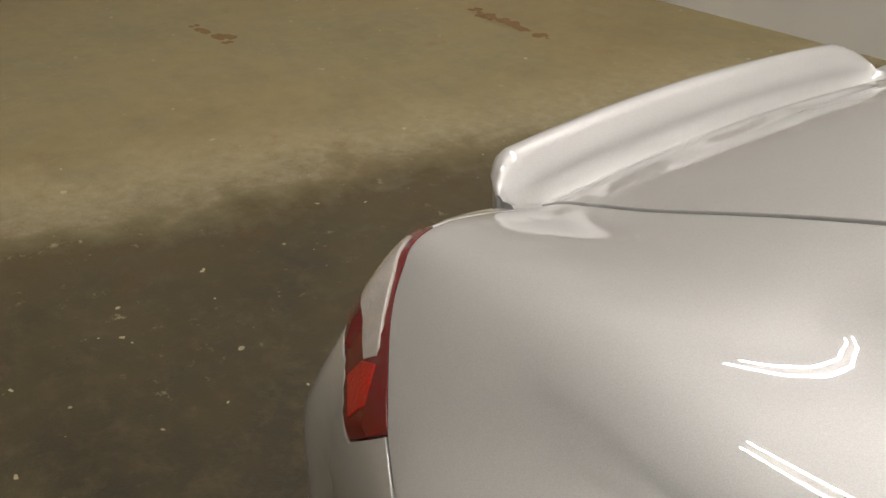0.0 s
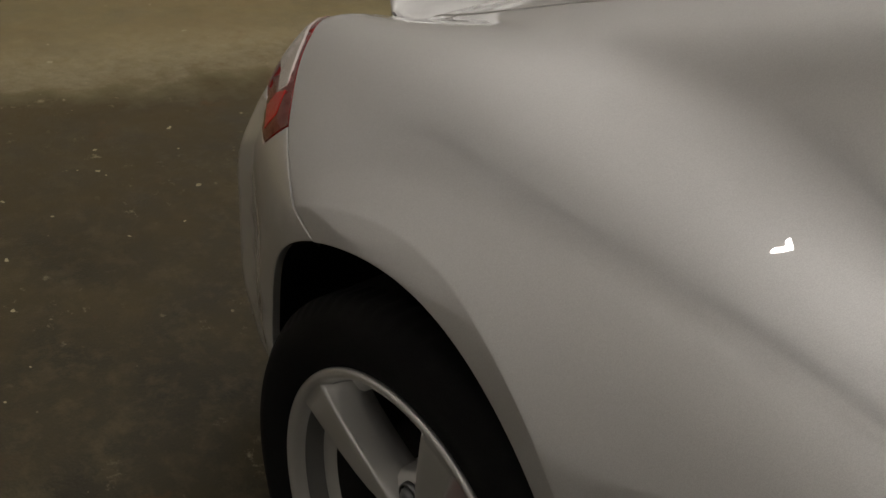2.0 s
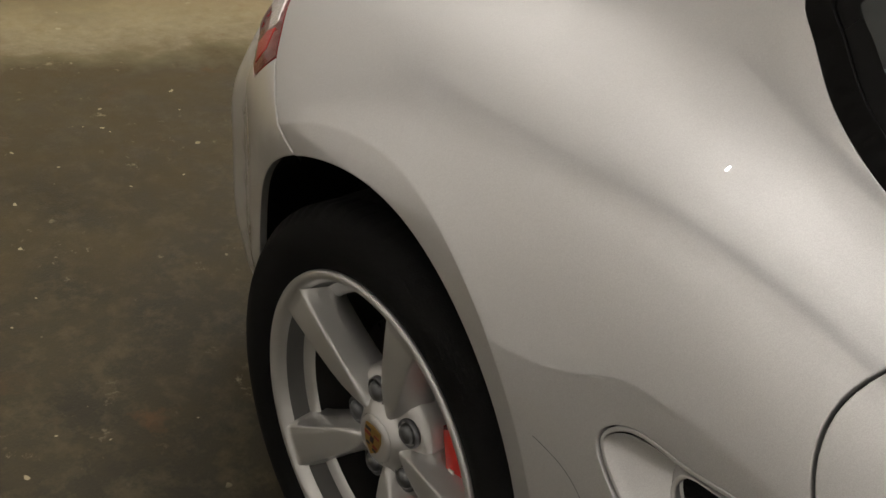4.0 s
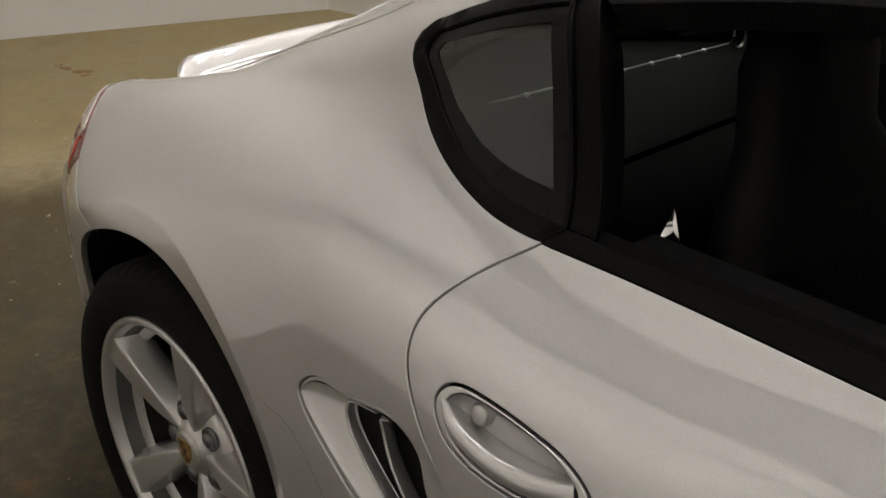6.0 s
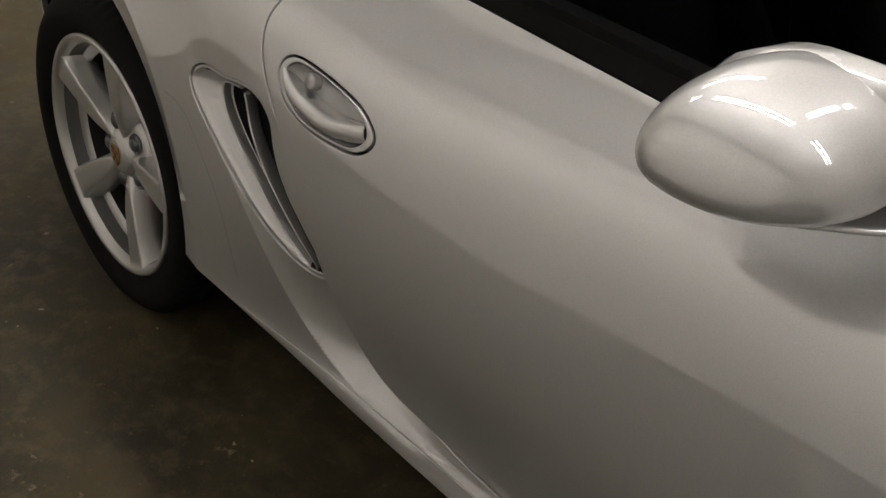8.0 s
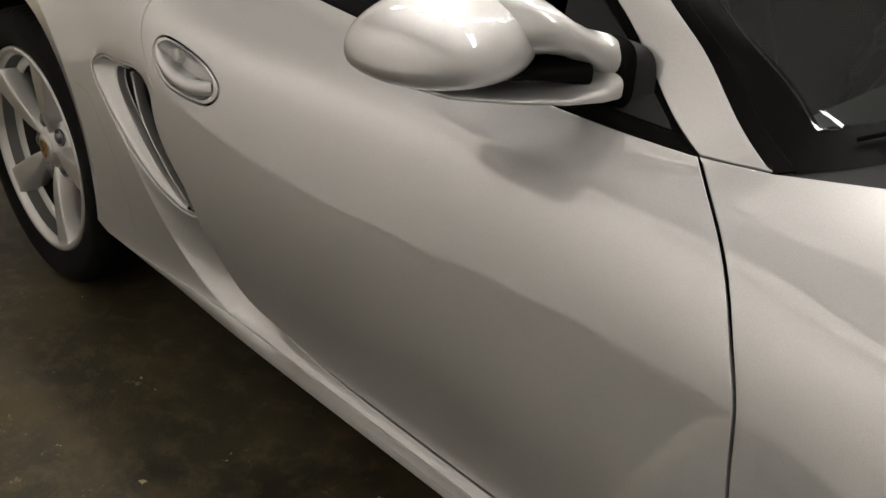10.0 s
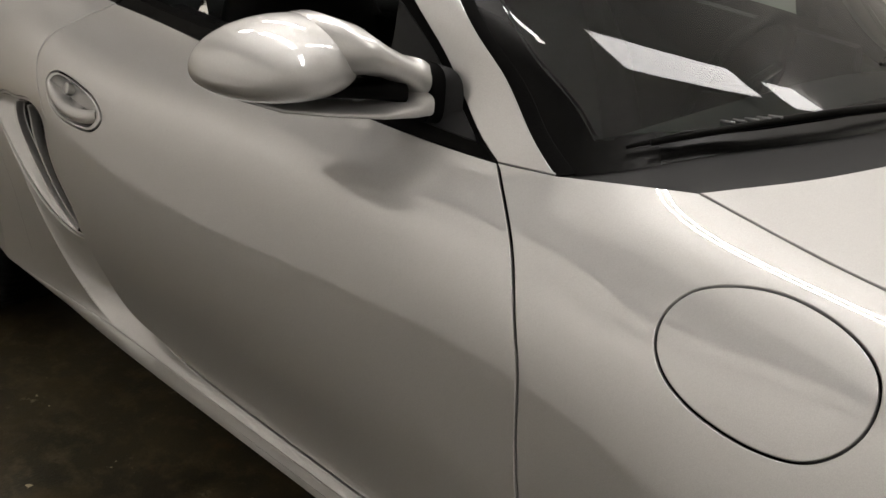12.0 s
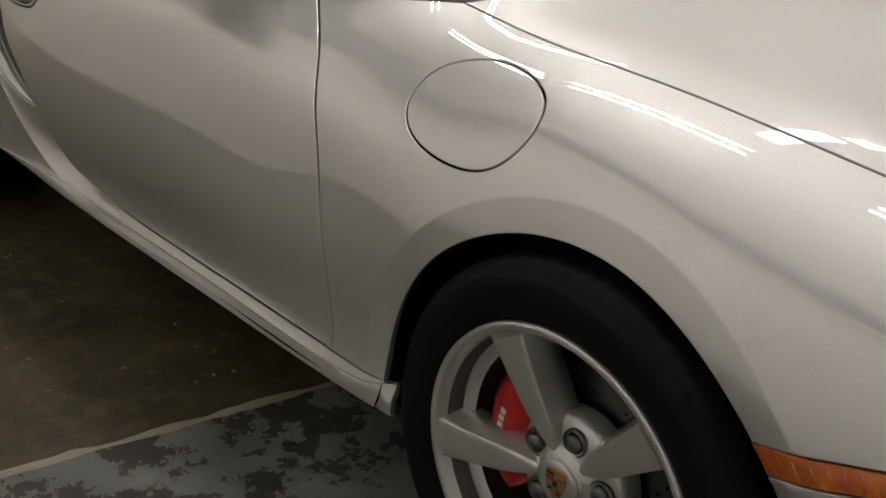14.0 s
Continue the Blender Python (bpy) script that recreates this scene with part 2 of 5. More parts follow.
RUST = material("rust_stain", (0.22, 0.125, 0.045), 0.8, bump=0.3, scale=90, vary=0.4, vary_scale=25)


# ---- building helpers ----
def part(name, bm, mat, parent=None, label="", smooth=True):
    """Links a bmesh as one mesh object under a thing or a part."""
    me = bpy.data.meshes.new(name)
    bm.to_mesh(me)
    bm.free()
    me.materials.append(mat)
    if smooth:
        me.polygons.foreach_set("use_smooth", [True] * len(me.polygons))
    ob = new(name, me)
    if parent:
        ob.parent = parent
    return tagged(ob, label) if label else ob


def from_arrays(name, verts, faces, mat, parent=None, label="", normals=None, smooth=True):
    me = bpy.data.meshes.new(name)
    me.from_pydata([tuple(map(float, v)) for v in verts], [], [tuple(map(int, f)) for f in faces])
    me.materials.append(mat)
    if smooth:
        me.polygons.foreach_set("use_smooth", [True] * len(me.polygons))
    if normals is not None:
        me.normals_split_custom_set_from_vertices([tuple(map(float, n)) for n in normals])
    ob = new(name, me)
    if parent:
        ob.parent = parent
    return tagged(ob, label) if label else ob


def box(bm, lo, hi, bevel=0.0, turn=None):
    """A bevelled block between two corners."""
    made = bmesh.ops.create_cube(bm, size=1.0)["verts"]
    size, mid = Vector(hi) - Vector(lo), (Vector(hi) + Vector(lo)) / 2
    for v in made:
        v.co = Vector((v.co.x * size.x, v.co.y * size.y, v.co.z * size.z))
    if bevel:
        edges = list({e for v in made for e in v.link_edges})
        made = list({v for v in bmesh.ops.bevel(bm, geom=edges, offset=bevel, segments=2, affect="EDGES")["verts"]} | {v for v in made if v.is_valid})
    m = Matrix.Translation(mid) @ (turn or Matrix())
    for v in made:
        v.co = m @ v.co
    return made


def lathe(profile, steps, axis="y", arc=2 * math.pi):
    """Verts and faces of a profile of (radius, along) turned round an axis through the origin."""
    n = len(profile)
    full = abs(arc - 2 * math.pi) < 1e-6
    count = steps if full else steps + 1
    verts, faces = [], []
    for k in range(count):
        a = arc * k / steps
        for r, h in profile:
            verts.append((r * math.sin(a), h, r * math.cos(a)) if axis == "y" else (r * math.cos(a), r * math.sin(a), h))
    for k in range(steps):
        for j in range(n - 1):
            a, b = k * n + j, ((k + 1) % count) * n + j
            faces.append((a, b, b + 1, a + 1) if axis == "y" else (a, b, b + 1, a + 1))
    return verts, faces


def tube(path, radius, sides=10, closed=False):
    """Verts and faces of a round bar along a list of points; radius may be a list."""
    p = [Vector(q) for q in path]
    verts, faces, n = [], [], len(p)
    for i, q in enumerate(p):
        a, b = p[(i - 1) % n if closed else max(i - 1, 0)], p[(i + 1) % n if closed else min(i + 1, n - 1)]
        d = (b - a).normalized()
        u = d.cross(Vector((0, 0, 1)) if abs(d.z) < 0.9 else Vector((1, 0, 0))).normalized()
        v = d.cross(u)
        r = radius[i] if isinstance(radius, (list, tuple)) else radius
        for k in range(sides):
            c = 2 * math.pi * k / sides
            verts.append(q + (u * math.cos(c) + v * math.sin(c)) * r)
    for i in range(n if closed else n - 1):
        for k in range(sides):
            a, b = i * sides, ((i + 1) % n) * sides
            faces.append((a + k, a + (k + 1) % sides, b + (k + 1) % sides, b + k))
    if not closed:
        faces += [tuple(range(sides))[::-1], tuple(range((n - 1) * sides, n * sides))]
    return verts, faces


def curve_through(points, step=0.012, across=0.12, closed=False):
    """A smooth line through control points of (u, s), laid out at even steps."""
    p = np.array(points, float)
    if closed:
        p = np.concatenate([p[-3:], p, p[:3]])
    q = p * (1, across)
    d = np.r_[0, np.cumsum(np.linalg.norm(np.diff(q, axis=0), axis=1))]
    fx, fs = natural(d, p[:, 0]), natural(d, p[:, 1])
    lo, hi = (d[3], d[-3]) if closed else (d[0], d[-1])
    k = np.linspace(lo, hi, max(2, int((hi - lo) / step) + 1))
    out = np.stack([fx(k), fs(k)], 1)
    return out[:-1] if closed else out


def joined(*lines):
    """One outline from lines end to end, without doubled corners."""
    out = []
    for line in lines:
        for q in line:
            if not out or abs(q[0] - out[-1][0]) + 0.12 * abs(q[1] - out[-1][1]) > 2e-3:
                out.append((float(q[0]), float(q[1])))
    if abs(out[0][0] - out[-1][0]) + 0.12 * abs(out[0][1] - out[-1][1]) < 2e-3:
        out.pop()
    return out


def straight(a, b, step=0.02):
    a, b = np.array(a, float), np.array(b, float)
    n = max(2, int(np.linalg.norm((b - a) * (1, 0.12)) / step) + 1)
    return [tuple(a + (b - a) * k / (n - 1)) for k in range(n)]


def inside(poly, pts):
    poly, pts = np.asarray(poly), np.asarray(pts)
    x, y = pts[:, 0], pts[:, 1]
    hit = np.zeros(len(pts), bool)
    for (x0, y0), (x1, y1) in zip(poly, np.roll(poly, -1, 0)):
        if y0 != y1:
            hit ^= ((y0 > y) != (y1 > y)) & (x < (x1 - x0) * (y - y0) / (y1 - y0) + x0)
    return hit


def inset(line, by):
    """A closed outline moved inwards by an even distance across the skin."""
    p = np.array(line, float) * (1, 0.12)
    d = np.roll(p, -2, 0) - np.roll(p, 2, 0)
    n = np.stack([-d[:, 1], d[:, 0]], 1)
    n /= np.linalg.norm(n, axis=1, keepdims=True) + 1e-12
    area = np.sum(p[:, 0] * np.roll(p[:, 1], -1) - np.roll(p[:, 0], -1) * p[:, 1])
    q = p + n * (by if area > 0 else -by)
    return q / (1, 0.12)


def far_from(poly, pts):
    """Distance of points from an outline, with s counted as metres across the skin."""
    a = np.asarray(poly) * (1, 0.12)
    b, p = np.roll(a, -1, 0), np.asarray(pts) * (1, 0.12)
    best = np.full(len(p), 9.0)
    for u, v in zip(a, b):
        d = v - u
        k = np.clip(((p - u) @ d) / (d @ d + 1e-12), 0, 1)
        best = np.minimum(best, np.linalg.norm(p - u - k[:, None] * d, axis=1))
    return best


def patch(name, outline, mat, parent, holes=(), lift=0.0, dome=(0.0, 0.03), gap=0.0034, lip=0.012, grid=0.028, label="", left=False, shape=None, bands=(), calm=False, crease=None):
    """A sheet of the car's skin inside an outline of (u, s), with rolled edges that turn in by lip; left: its twin on the other side."""
    rings = [np.array(outline, float)] + [np.array(h, float) for h in holes]
    flat = np.concatenate(rings)
    lo, hi = rings[0].min(0), rings[0].max(0)
    gx, gs = np.meshgrid(np.arange(lo[0], hi[0], grid), np.arange(lo[1], hi[1], grid / 0.12), indexing="ij")
    gx[:, ::2] += grid / 2
    pts = np.stack([gx.ravel(), gs.ravel()], 1)
    keep = inside(rings[0], pts)
    for h in rings[1:]:
        keep &= ~inside(h, pts)
    pts = pts[keep]
    # closer points along the creases round the wheel arches
    for (hx, hz), r, wide in bands:
        at = skin(pts[:, 0], pts[:, 1])
        pts = pts[(np.hypot(at[:, 0] - hx, at[:, 2] - hz) > r + wide + 0.016) | (pts[:, 1] > 6.6)]
        a, d = np.meshgrid(np.radians(np.arange(-100, 101, 1.6)), r + np.array([0.006, 0.014, 0.024, 0.034, wide - 0.003, wide + 0.001, wide + 0.006, wide + 0.014]))
        more = np.stack([hx + d * np.sin(a), s_of(hx + d * np.sin(a), hz + d * np.cos(a), 2, 0.3, 6.6)], -1).reshape(-1, 2)
        more = more[inside(rings[0], more)]
        for h in rings[1:]:
            more = more[~inside(h, more)]
        for ring in rings:
            more = more[far_from(ring, more) > 0.004]
        pts = np.concatenate([pts, more])
    if crease is not None:
        # closer points on both sides of a sharp edge of the panel
        pts = pts[far_from(np.concatenate([crease, crease[::-1]]), pts) > 0.013]
        pts = np.concatenate([pts] + [crease + (o, 0) for o in (-0.008, -0.0015, 0.0015, 0.008)])
        pts = pts[inside(rings[0], pts)]
        for h in rings[1:]:
            pts = pts[~inside(h, pts)]
    for ring in rings:
        pts = pts[far_from(ring, pts) > (0.004 if bands else grid * 0.45)]
    allp = np.concatenate([flat, pts])
    edges, start, loops = [], 0, []
    for ring in rings:
        ids = list(range(start, start + len(ring)))
        loops.append(ids)
        edges += list(zip(ids, ids[1:] + ids[:1]))
        start += len(ring)
    co, _, faces, origin, _, _ = geometry.delaunay_2d_cdt([Vector((x, s * 0.12)) for x, s in allp], edges, [], 0, 1e-7)
    co = np.array([tuple(v) for v in co]) / (1, 0.12)
    back = {}
    for i, o in enumerate(origin):
        for k in o:
            back[k] = i
    mids = np.array([co[list(f)].mean(0) for f in faces])
    good = inside(rings[0], mids)
    for h in rings[1:]:
        good &= ~inside(h, mids)
    faces = [tuple(f) for f, g in zip(faces, good) if g]
    place, normal = skin(co[:, 0], co[:, 1]), skin_normal(co[:, 0], co[:, 1])

    def height(p):
        h = np.full(len(p), lift)
        if dome[0]:
            q = np.clip(np.minimum.reduce([far_from(r, p) for r in rings]) / dome[1], 0, 1)
            h = h + dome[0] * np.sqrt(np.clip(1 - (1 - q) ** 2, 0, 1))
        return h + shape(p) if shape else h

    rise, bent = height(co), normal
    if calm:
        # float glass: an even curvature all over the pane
        x, y = place[:, 0], place[:, 1]
        even = np.stack([np.ones_like(x), x, y, y * y, x * y], 1)
        bent = even @ np.linalg.lstsq(even, normal, rcond=None)[0]
        bent /= np.linalg.norm(bent, axis=1, keepdims=True)
    if dome[0] or shape:
        e = 0.0012
        h1 = [height(co + o) for o in ((e, 0), (-e, 0), (0, e / 0.12), (0, -e / 0.12))]
        tu = skin(co[:, 0] + e, co[:, 1]) - skin(co[:, 0] - e, co[:, 1]) + normal * (h1[0] - h1[1])[:, None]
        ts = skin(co[:, 0], co[:, 1] + e / 0.12) - skin(co[:, 0], co[:, 1] - e / 0.12) + normal * (h1[2] - h1[3])[:, None]
        bent = np.cross(tu, ts)
        bent /= np.linalg.norm(bent, axis=1, keepdims=True) + 1e-12
    verts, norms = list(place + normal * rise[:, None]), list(bent)
    for n_ring, ids in enumerate(loops):
        ids = [back[i] for i in ids]
        area = sum(co[a][0] * co[b][1] - co[b][0] * co[a][1] for a, b in zip(ids, ids[1:] + ids[:1]))
        if (area < 0) == (n_ring == 0):
            ids = ids[::-1]
        ring = np.array([verts[i] for i in ids])
        n = np.array([normal[i] for i in ids])
        along = np.roll(ring, -1, 0) - np.roll(ring, 1, 0)
        out = np.cross(along, n)
        out /= np.linalg.norm(out, axis=1, keepdims=True) + 1e-12
        base = len(verts)
        first = ring - out * gap
        for i, q in zip(ids, first):
            verts[i] = q
        for shift, depth, tilt in ((0.0012, 0.0006, 0.55), (0.0018, 0.0022, 0.95), (0.0018, lip, 1.0)):
            verts += list(first + out * min(shift, gap + 0.0012) - n * depth)
            mix = n * (1 - tilt) + out * tilt
            norms += list(mix / (np.linalg.norm(mix, axis=1, keepdims=True) + 1e-12))
        rows = [ids] + [list(range(base + k * len(ids), base + (k + 1) * len(ids))) for k in range(3)]
        m = len(ids)
        for a, b in zip(rows, rows[1:]):
            faces += [(a[k], b[k], b[(k + 1) % m], a[(k + 1) % m]) for k in range(m)]
    verts, norms = np.array(verts), np.array(norms)
    if left:
        verts, norms, faces = verts * (1, -1, 1), norms * (1, -1, 1), [f[::-1] for f in faces]
    return from_arrays(name, verts, faces, mat, parent, label, norms)


def bowl(name, outline, rings, mat, parent, shift=(0.0, 0.0), label="", cap=True, left=False, shape=None):
    """A hollow sunk into the skin: rings of (shrink, depth) from the outline down to its bottom."""
    p = np.array(outline, float)
    mid = p.mean(0)
    verts, faces, m = [], [], len(p)
    for shrink, depth in rings:
        q = mid + (p - mid) * shrink + np.array(shift) * (1 - shrink)
        down = depth - (shape(q) if shape else 0)
        verts += list(skin(q[:, 0], q[:, 1]) - skin_normal(q[:, 0], q[:, 1]) * np.reshape(down, (-1, 1)) * np.ones((m, 1)))
    area = sum(a[0] * b[1] - b[0] * a[1] for a, b in zip(p, np.roll(p, -1, 0)))
    for r in range(len(rings) - 1):
        for k in range(m):
            f = (r * m + k, (r + 1) * m + k, (r + 1) * m + (k + 1) % m, r * m + (k + 1) % m)
            faces.append(f[::-1] if area > 0 else f)
    if cap:
        verts.append(np.mean(verts[-m:], 0))
        base = (len(rings) - 1) * m
        for k in range(m):
            f = (base + k, len(verts) - 1, base + (k + 1) % m)
            faces.append(f[::-1] if area > 0 else f)
    verts = np.array(verts)
    if left:
        verts, faces = verts * (1, -1, 1), [f[::-1] for f in faces]
    return from_arrays(name, verts, faces, mat, parent, label)


def ribbon(name, line, mat, parent, half=0.016, depth=0.011, left=False, closed=False):
    """A dark strip that lies sunk behind a joint of the skin."""
    p = np.array(line, float)
    c, n = skin(p[:, 0], p[:, 1]), skin_normal(p[:, 0], p[:, 1])
    along = (np.roll(c, -1, 0) - np.roll(c, 1, 0)) if closed else np.gradient(c, axis=0)
    out = np.cross(along, n)
    out /= np.linalg.norm(out, axis=1, keepdims=True) + 1e-12
    n = n * np.reshape(depth, (-1, 1))
    verts = np.concatenate([c + out * half - n, c - out * half - n])
    m = len(p)
    faces = [(k, k + 1, m + k + 1, m + k) for k in range(m - 1)] + ([(m - 1, 0, m, 2 * m - 1)] if closed else [])
    if left:
        verts = verts * (1, -1, 1)
    return from_arrays(name, verts, faces, mat, parent)


# ---- the car's skin: lines along the car, joined by smooth cross sections ----
# x runs forward from the rear axle; every line gives half-width and height.
KX = np.array([-0.55, -0.25, 0.05, 0.40, 0.70, 1.10, 1.60, 1.95, 2.25, 2.60, 3.00])
LINE_W = [
    [0.7143, 0.7893, 0.8004, 0.7999, 0.7991, 0.7993, 0.8017, 0.7999, 0.7904, 0.7595, 0.6602],
    [0.7305, 0.8372, 0.8618, 0.8711, 0.8733, 0.8643, 0.8544, 0.8525, 0.8472, 0.8200, 0.7202],
    [0.7456, 0.8514, 0.8817, 0.8833, 0.8543, 0.8262, 0.8151, 0.8248, 0.8456, 0.8309, 0.7402],
    [0.7486, 0.8648, 0.8915, 0.8897, 0.8774, 0.8534, 0.8262, 0.8200, 0.8476, 0.8375, 0.7450],
    [0.7498, 0.8705, 0.8933, 0.8855, 0.8899, 0.8702, 0.8224, 0.8088, 0.8435, 0.8350, 0.7294],
    [0.7238, 0.8520, 0.8705, 0.8693, 0.8777, 0.8585, 0.8067, 0.7789, 0.7914, 0.7843, 0.6682],
    [0.6710, 0.7822, 0.7990, 0.8243, 0.8333, 0.8168, 0.7569, 0.6996, 0.7235, 0.7045, 0.5975],
    [0.5913, 0.6696, 0.6951, 0.7063, 0.7145, 0.7082, 0.6711, 0.6002, 0.6042, 0.5767, 0.5003],
    [0.4584, 0.5300, 0.5669, 0.6307, 0.6626, 0.6448, 0.6006, 0.4412, 0.4496, 0.4199, 0.3603],
    [0.3408, 0.3998, 0.4403, 0.5208, 0.5600, 0.5400, 0.4798, 0.2499, 0.2500, 0.2200, 0.1800],
]
LINE_Z = [
    [0.2007, 0.1704, 0.1597, 0.1507, 0.1496, 0.1501, 0.1495, 0.1508, 0.1595, 0.1701, 0.1800],
    [0.2801, 0.2602, 0.2499, 0.2451, 0.2426, 0.2401, 0.2396, 0.2405, 0.2446, 0.2500, 0.2600],
    [0.3590, 0.3400, 0.3196, 0.3049, 0.2993, 0.2951, 0.2945, 0.3006, 0.3095, 0.3200, 0.3400],
    [0.4768, 0.4596, 0.4486, 0.4392, 0.4393, 0.4404, 0.4397, 0.4412, 0.4493, 0.4506, 0.4400],
    [0.6037, 0.5983, 0.5886, 0.5811, 0.5808, 0.5814, 0.5807, 0.5822, 0.5888, 0.5817, 0.5396],
    [0.6918, 0.7073, 0.7093, 0.7068, 0.7134, 0.7009, 0.7038, 0.6960, 0.7051, 0.6851, 0.6188],
    [0.7649, 0.7877, 0.8098, 0.8364, 0.8129, 0.8021, 0.7863, 0.7748, 0.7823, 0.7538, 0.6784],
    [0.8012, 0.8527, 0.8709, 0.9092, 0.8996, 0.8872, 0.8557, 0.8429, 0.8487, 0.8141, 0.7325],
    [0.7760, 0.8688, 0.9191, 1.0017, 1.0404, 1.0296, 0.9554, 0.8865, 0.8697, 0.8311, 0.7504],
    [0.7750, 0.8910, 1.0004, 1.1304, 1.1899, 1.2050, 1.0199, 0.9149, 0.8850, 0.8400, 0.7600],
    [0.7900, 0.9497, 1.0798, 1.1998, 1.2651, 1.2800, 1.0900, 0.9350, 0.9000, 0.8500, 0.7700],
]
REAR_HUB, FRONT_HUB = (0.0, 0.333), (2.415, 0.322)
ARCH_REAR, ARCH_FRONT = 0.378, 0.364
REAR_WELL, FRONT_WELL = (-0.042, 0.332), (2.401, 0.304)
BAND_REAR, BAND_FRONT = (REAR_WELL, ARCH_REAR, 0.045), (FRONT_WELL, ARCH_FRONT, 0.050)
TAIL, NOSE = -0.55, 2.85
CAP_LOW, CAP_HIGH, CAP_DROP = 0.8, 4.0, 0.6


def spline_matrix(n):
    """Second derivatives of a natural cubic through n values one apart."""
    a, b = np.eye(n), np.zeros((n, n))
    for i in range(1, n - 1):
        a[i, i - 1 : i + 2] = 1, 4, 1
        b[i, i - 1 : i + 2] = 6, -12, 6
    return np.linalg.solve(a, b)


def natural(kx, ky):
    """A natural cubic spline through knots, as a function of arrays."""
    kx, ky = np.asarray(kx, float), np.asarray(ky, float)
    n, h = len(kx), np.diff(kx)
    a, b = np.eye(n), np.zeros(n)
    for i in range(1, n - 1):
        a[i, i - 1 : i + 2] = h[i - 1], 2 * (h[i - 1] + h[i]), h[i]
        b[i] = 6 * ((ky[i + 1] - ky[i]) / h[i] - (ky[i] - ky[i - 1]) / h[i - 1])
    m = np.linalg.solve(a, b)

    def value(x):
        x = np.asarray(x, float)
        i = np.clip(np.searchsorted(kx, x) - 1, 0, n - 2)
        t, hh = np.clip(x - kx[i], -0.6, h[i] + 0.6), h[i]
        return (m[i] * (hh - t) ** 3 + m[i + 1] * t**3) / (6 * hh) + (ky[i] / hh - m[i] * hh / 6) * (hh - t) + (ky[i + 1] / hh - m[i + 1] * hh / 6) * t

    return value


W_OF, Z_OF = [natural(KX, v) for v in LINE_W], [natural(KX, v) for v in LINE_Z]
ACROSS = spline_matrix(21)


def ramp(v, a, b):
    q = np.clip((v - a) / (b - a), 0, 1)
    return q * q * (3 - 2 * q)


def skin(u, s):
    """Places on the skin: u runs along the car, s from the right sill (0) over the roof (10) to the left sill (20)."""
    u, s = np.broadcast_arrays(np.asarray(u, float), np.asarray(s, float))
    shape, u, s = u.shape, u.ravel(), s.ravel()
    uc = np.clip(u, TAIL, NOSE)
    w = np.stack([f(uc) for f in W_OF] + [0 * uc])
    z = np.stack([f(uc) for f in Z_OF])
    y, z = np.concatenate([-w, w[9::-1]]), np.concatenate([z, z[9::-1]])
    my, mz = ACROSS @ y, ACROSS @ z
    i = np.clip(s.astype(int), 0, 19)
    t, k = s - i, np.arange(len(u))

    def along(v, m):
        return (m[i, k] * (1 - t) ** 3 + m[i + 1, k] * t**3) / 6 + (v[i, k] - m[i, k] / 6) * (1 - t) + (v[i + 1, k] - m[i + 1, k] / 6) * t

    yy, zz = along(y, my), along(z, mz)
    # tail and nose close in rounded ends
    back, front = np.clip((TAIL - u) / 0.45, 0, 1), np.clip((u - NOSE) / 0.42, 0, 1)
    round_off = CAP_LOW + (CAP_HIGH - CAP_LOW) * ramp(s, 3.5, 7.0) * ramp(20 - s, 3.5, 7.0)
    yy = yy * np.maximum(np.cos(back * np.pi / 2), 0) ** round_off * np.maximum(np.cos(front * np.pi / 2), 0) ** 0.75
    zz = zz - CAP_DROP * back**1.5 * ramp(zz, 0.45, 0.75) - 0.20 * front**2 * ramp(zz, 0.3, 0.7)
    xx = np.where(u < TAIL, TAIL - 0.33 * np.sin(back * np.pi / 2), np.where(u > NOSE, NOSE + 0.44 * np.sin(front * np.pi / 2), u))
    # a flatter band runs round each wheel arch, set off by a crease
    side = np.where(yy < 0, -1.0, 1.0)
    for (hx, hz), r, wide, flat in ((*BAND_REAR, 0.014), (*BAND_FRONT, 0.016)):
        d = np.hypot(xx - hx, zz - hz)
        yy = yy - side * flat * np.clip((r + wide - d) / wide, 0, 1.6) * ramp((zz - hz) / (d + 1e-6), -0.5, 0.5) * (np.abs(yy) > 0.5)
    return np.stack([xx, yy, zz], -1).reshape(*shape, 3)


def skin_normal(u, s):
    e = 2e-3
    du = skin(np.asarray(u) + e, s) - skin(np.asarray(u) - e, s)
    ds = skin(u, np.asarray(s) + e * 5) - skin(u, np.asarray(s) - e * 5)
    n = np.cross(du, ds)
    return n / (np.linalg.norm(n, axis=-1, keepdims=True) + 1e-12)


def s_of(x, value, axis=2, low=0.0, high=7.9):
    """Where the section at x reaches a height (axis 2) or a y (axis 1), by halving."""
    x, value = np.broadcast_arrays(np.asarray(x, float), np.asarray(value, float))
    a, b = np.full(x.shape, low), np.full(x.shape, high)
    for _ in range(30):
        m = (a + b) / 2
        under = skin(x, m)[..., axis] < value
        a, b = np.where(under, m, a), np.where(under, b, m)
    return (a + b) / 2


# ---- the room ----
def slab(name, corners, z, depth, mat, label, category="floor"):
    bm = bmesh.new()
    top = [bm.verts.new((x, y, z)) for x, y in corners]
    low = [bm.verts.new((x, y, z - depth)) for x, y in corners]
    bm.faces.new(top), bm.faces.new(low[::-1])
    n = len(corners)
    for k in range(n):
        bm.faces.new((top[k], low[k], low[(k + 1) % n], top[(k + 1) % n]))
    bmesh.ops.recalc_face_normals(bm, faces=bm.faces)
    return tagged(part(name, bm, mat, smooth=False), label, category, kind="structure")


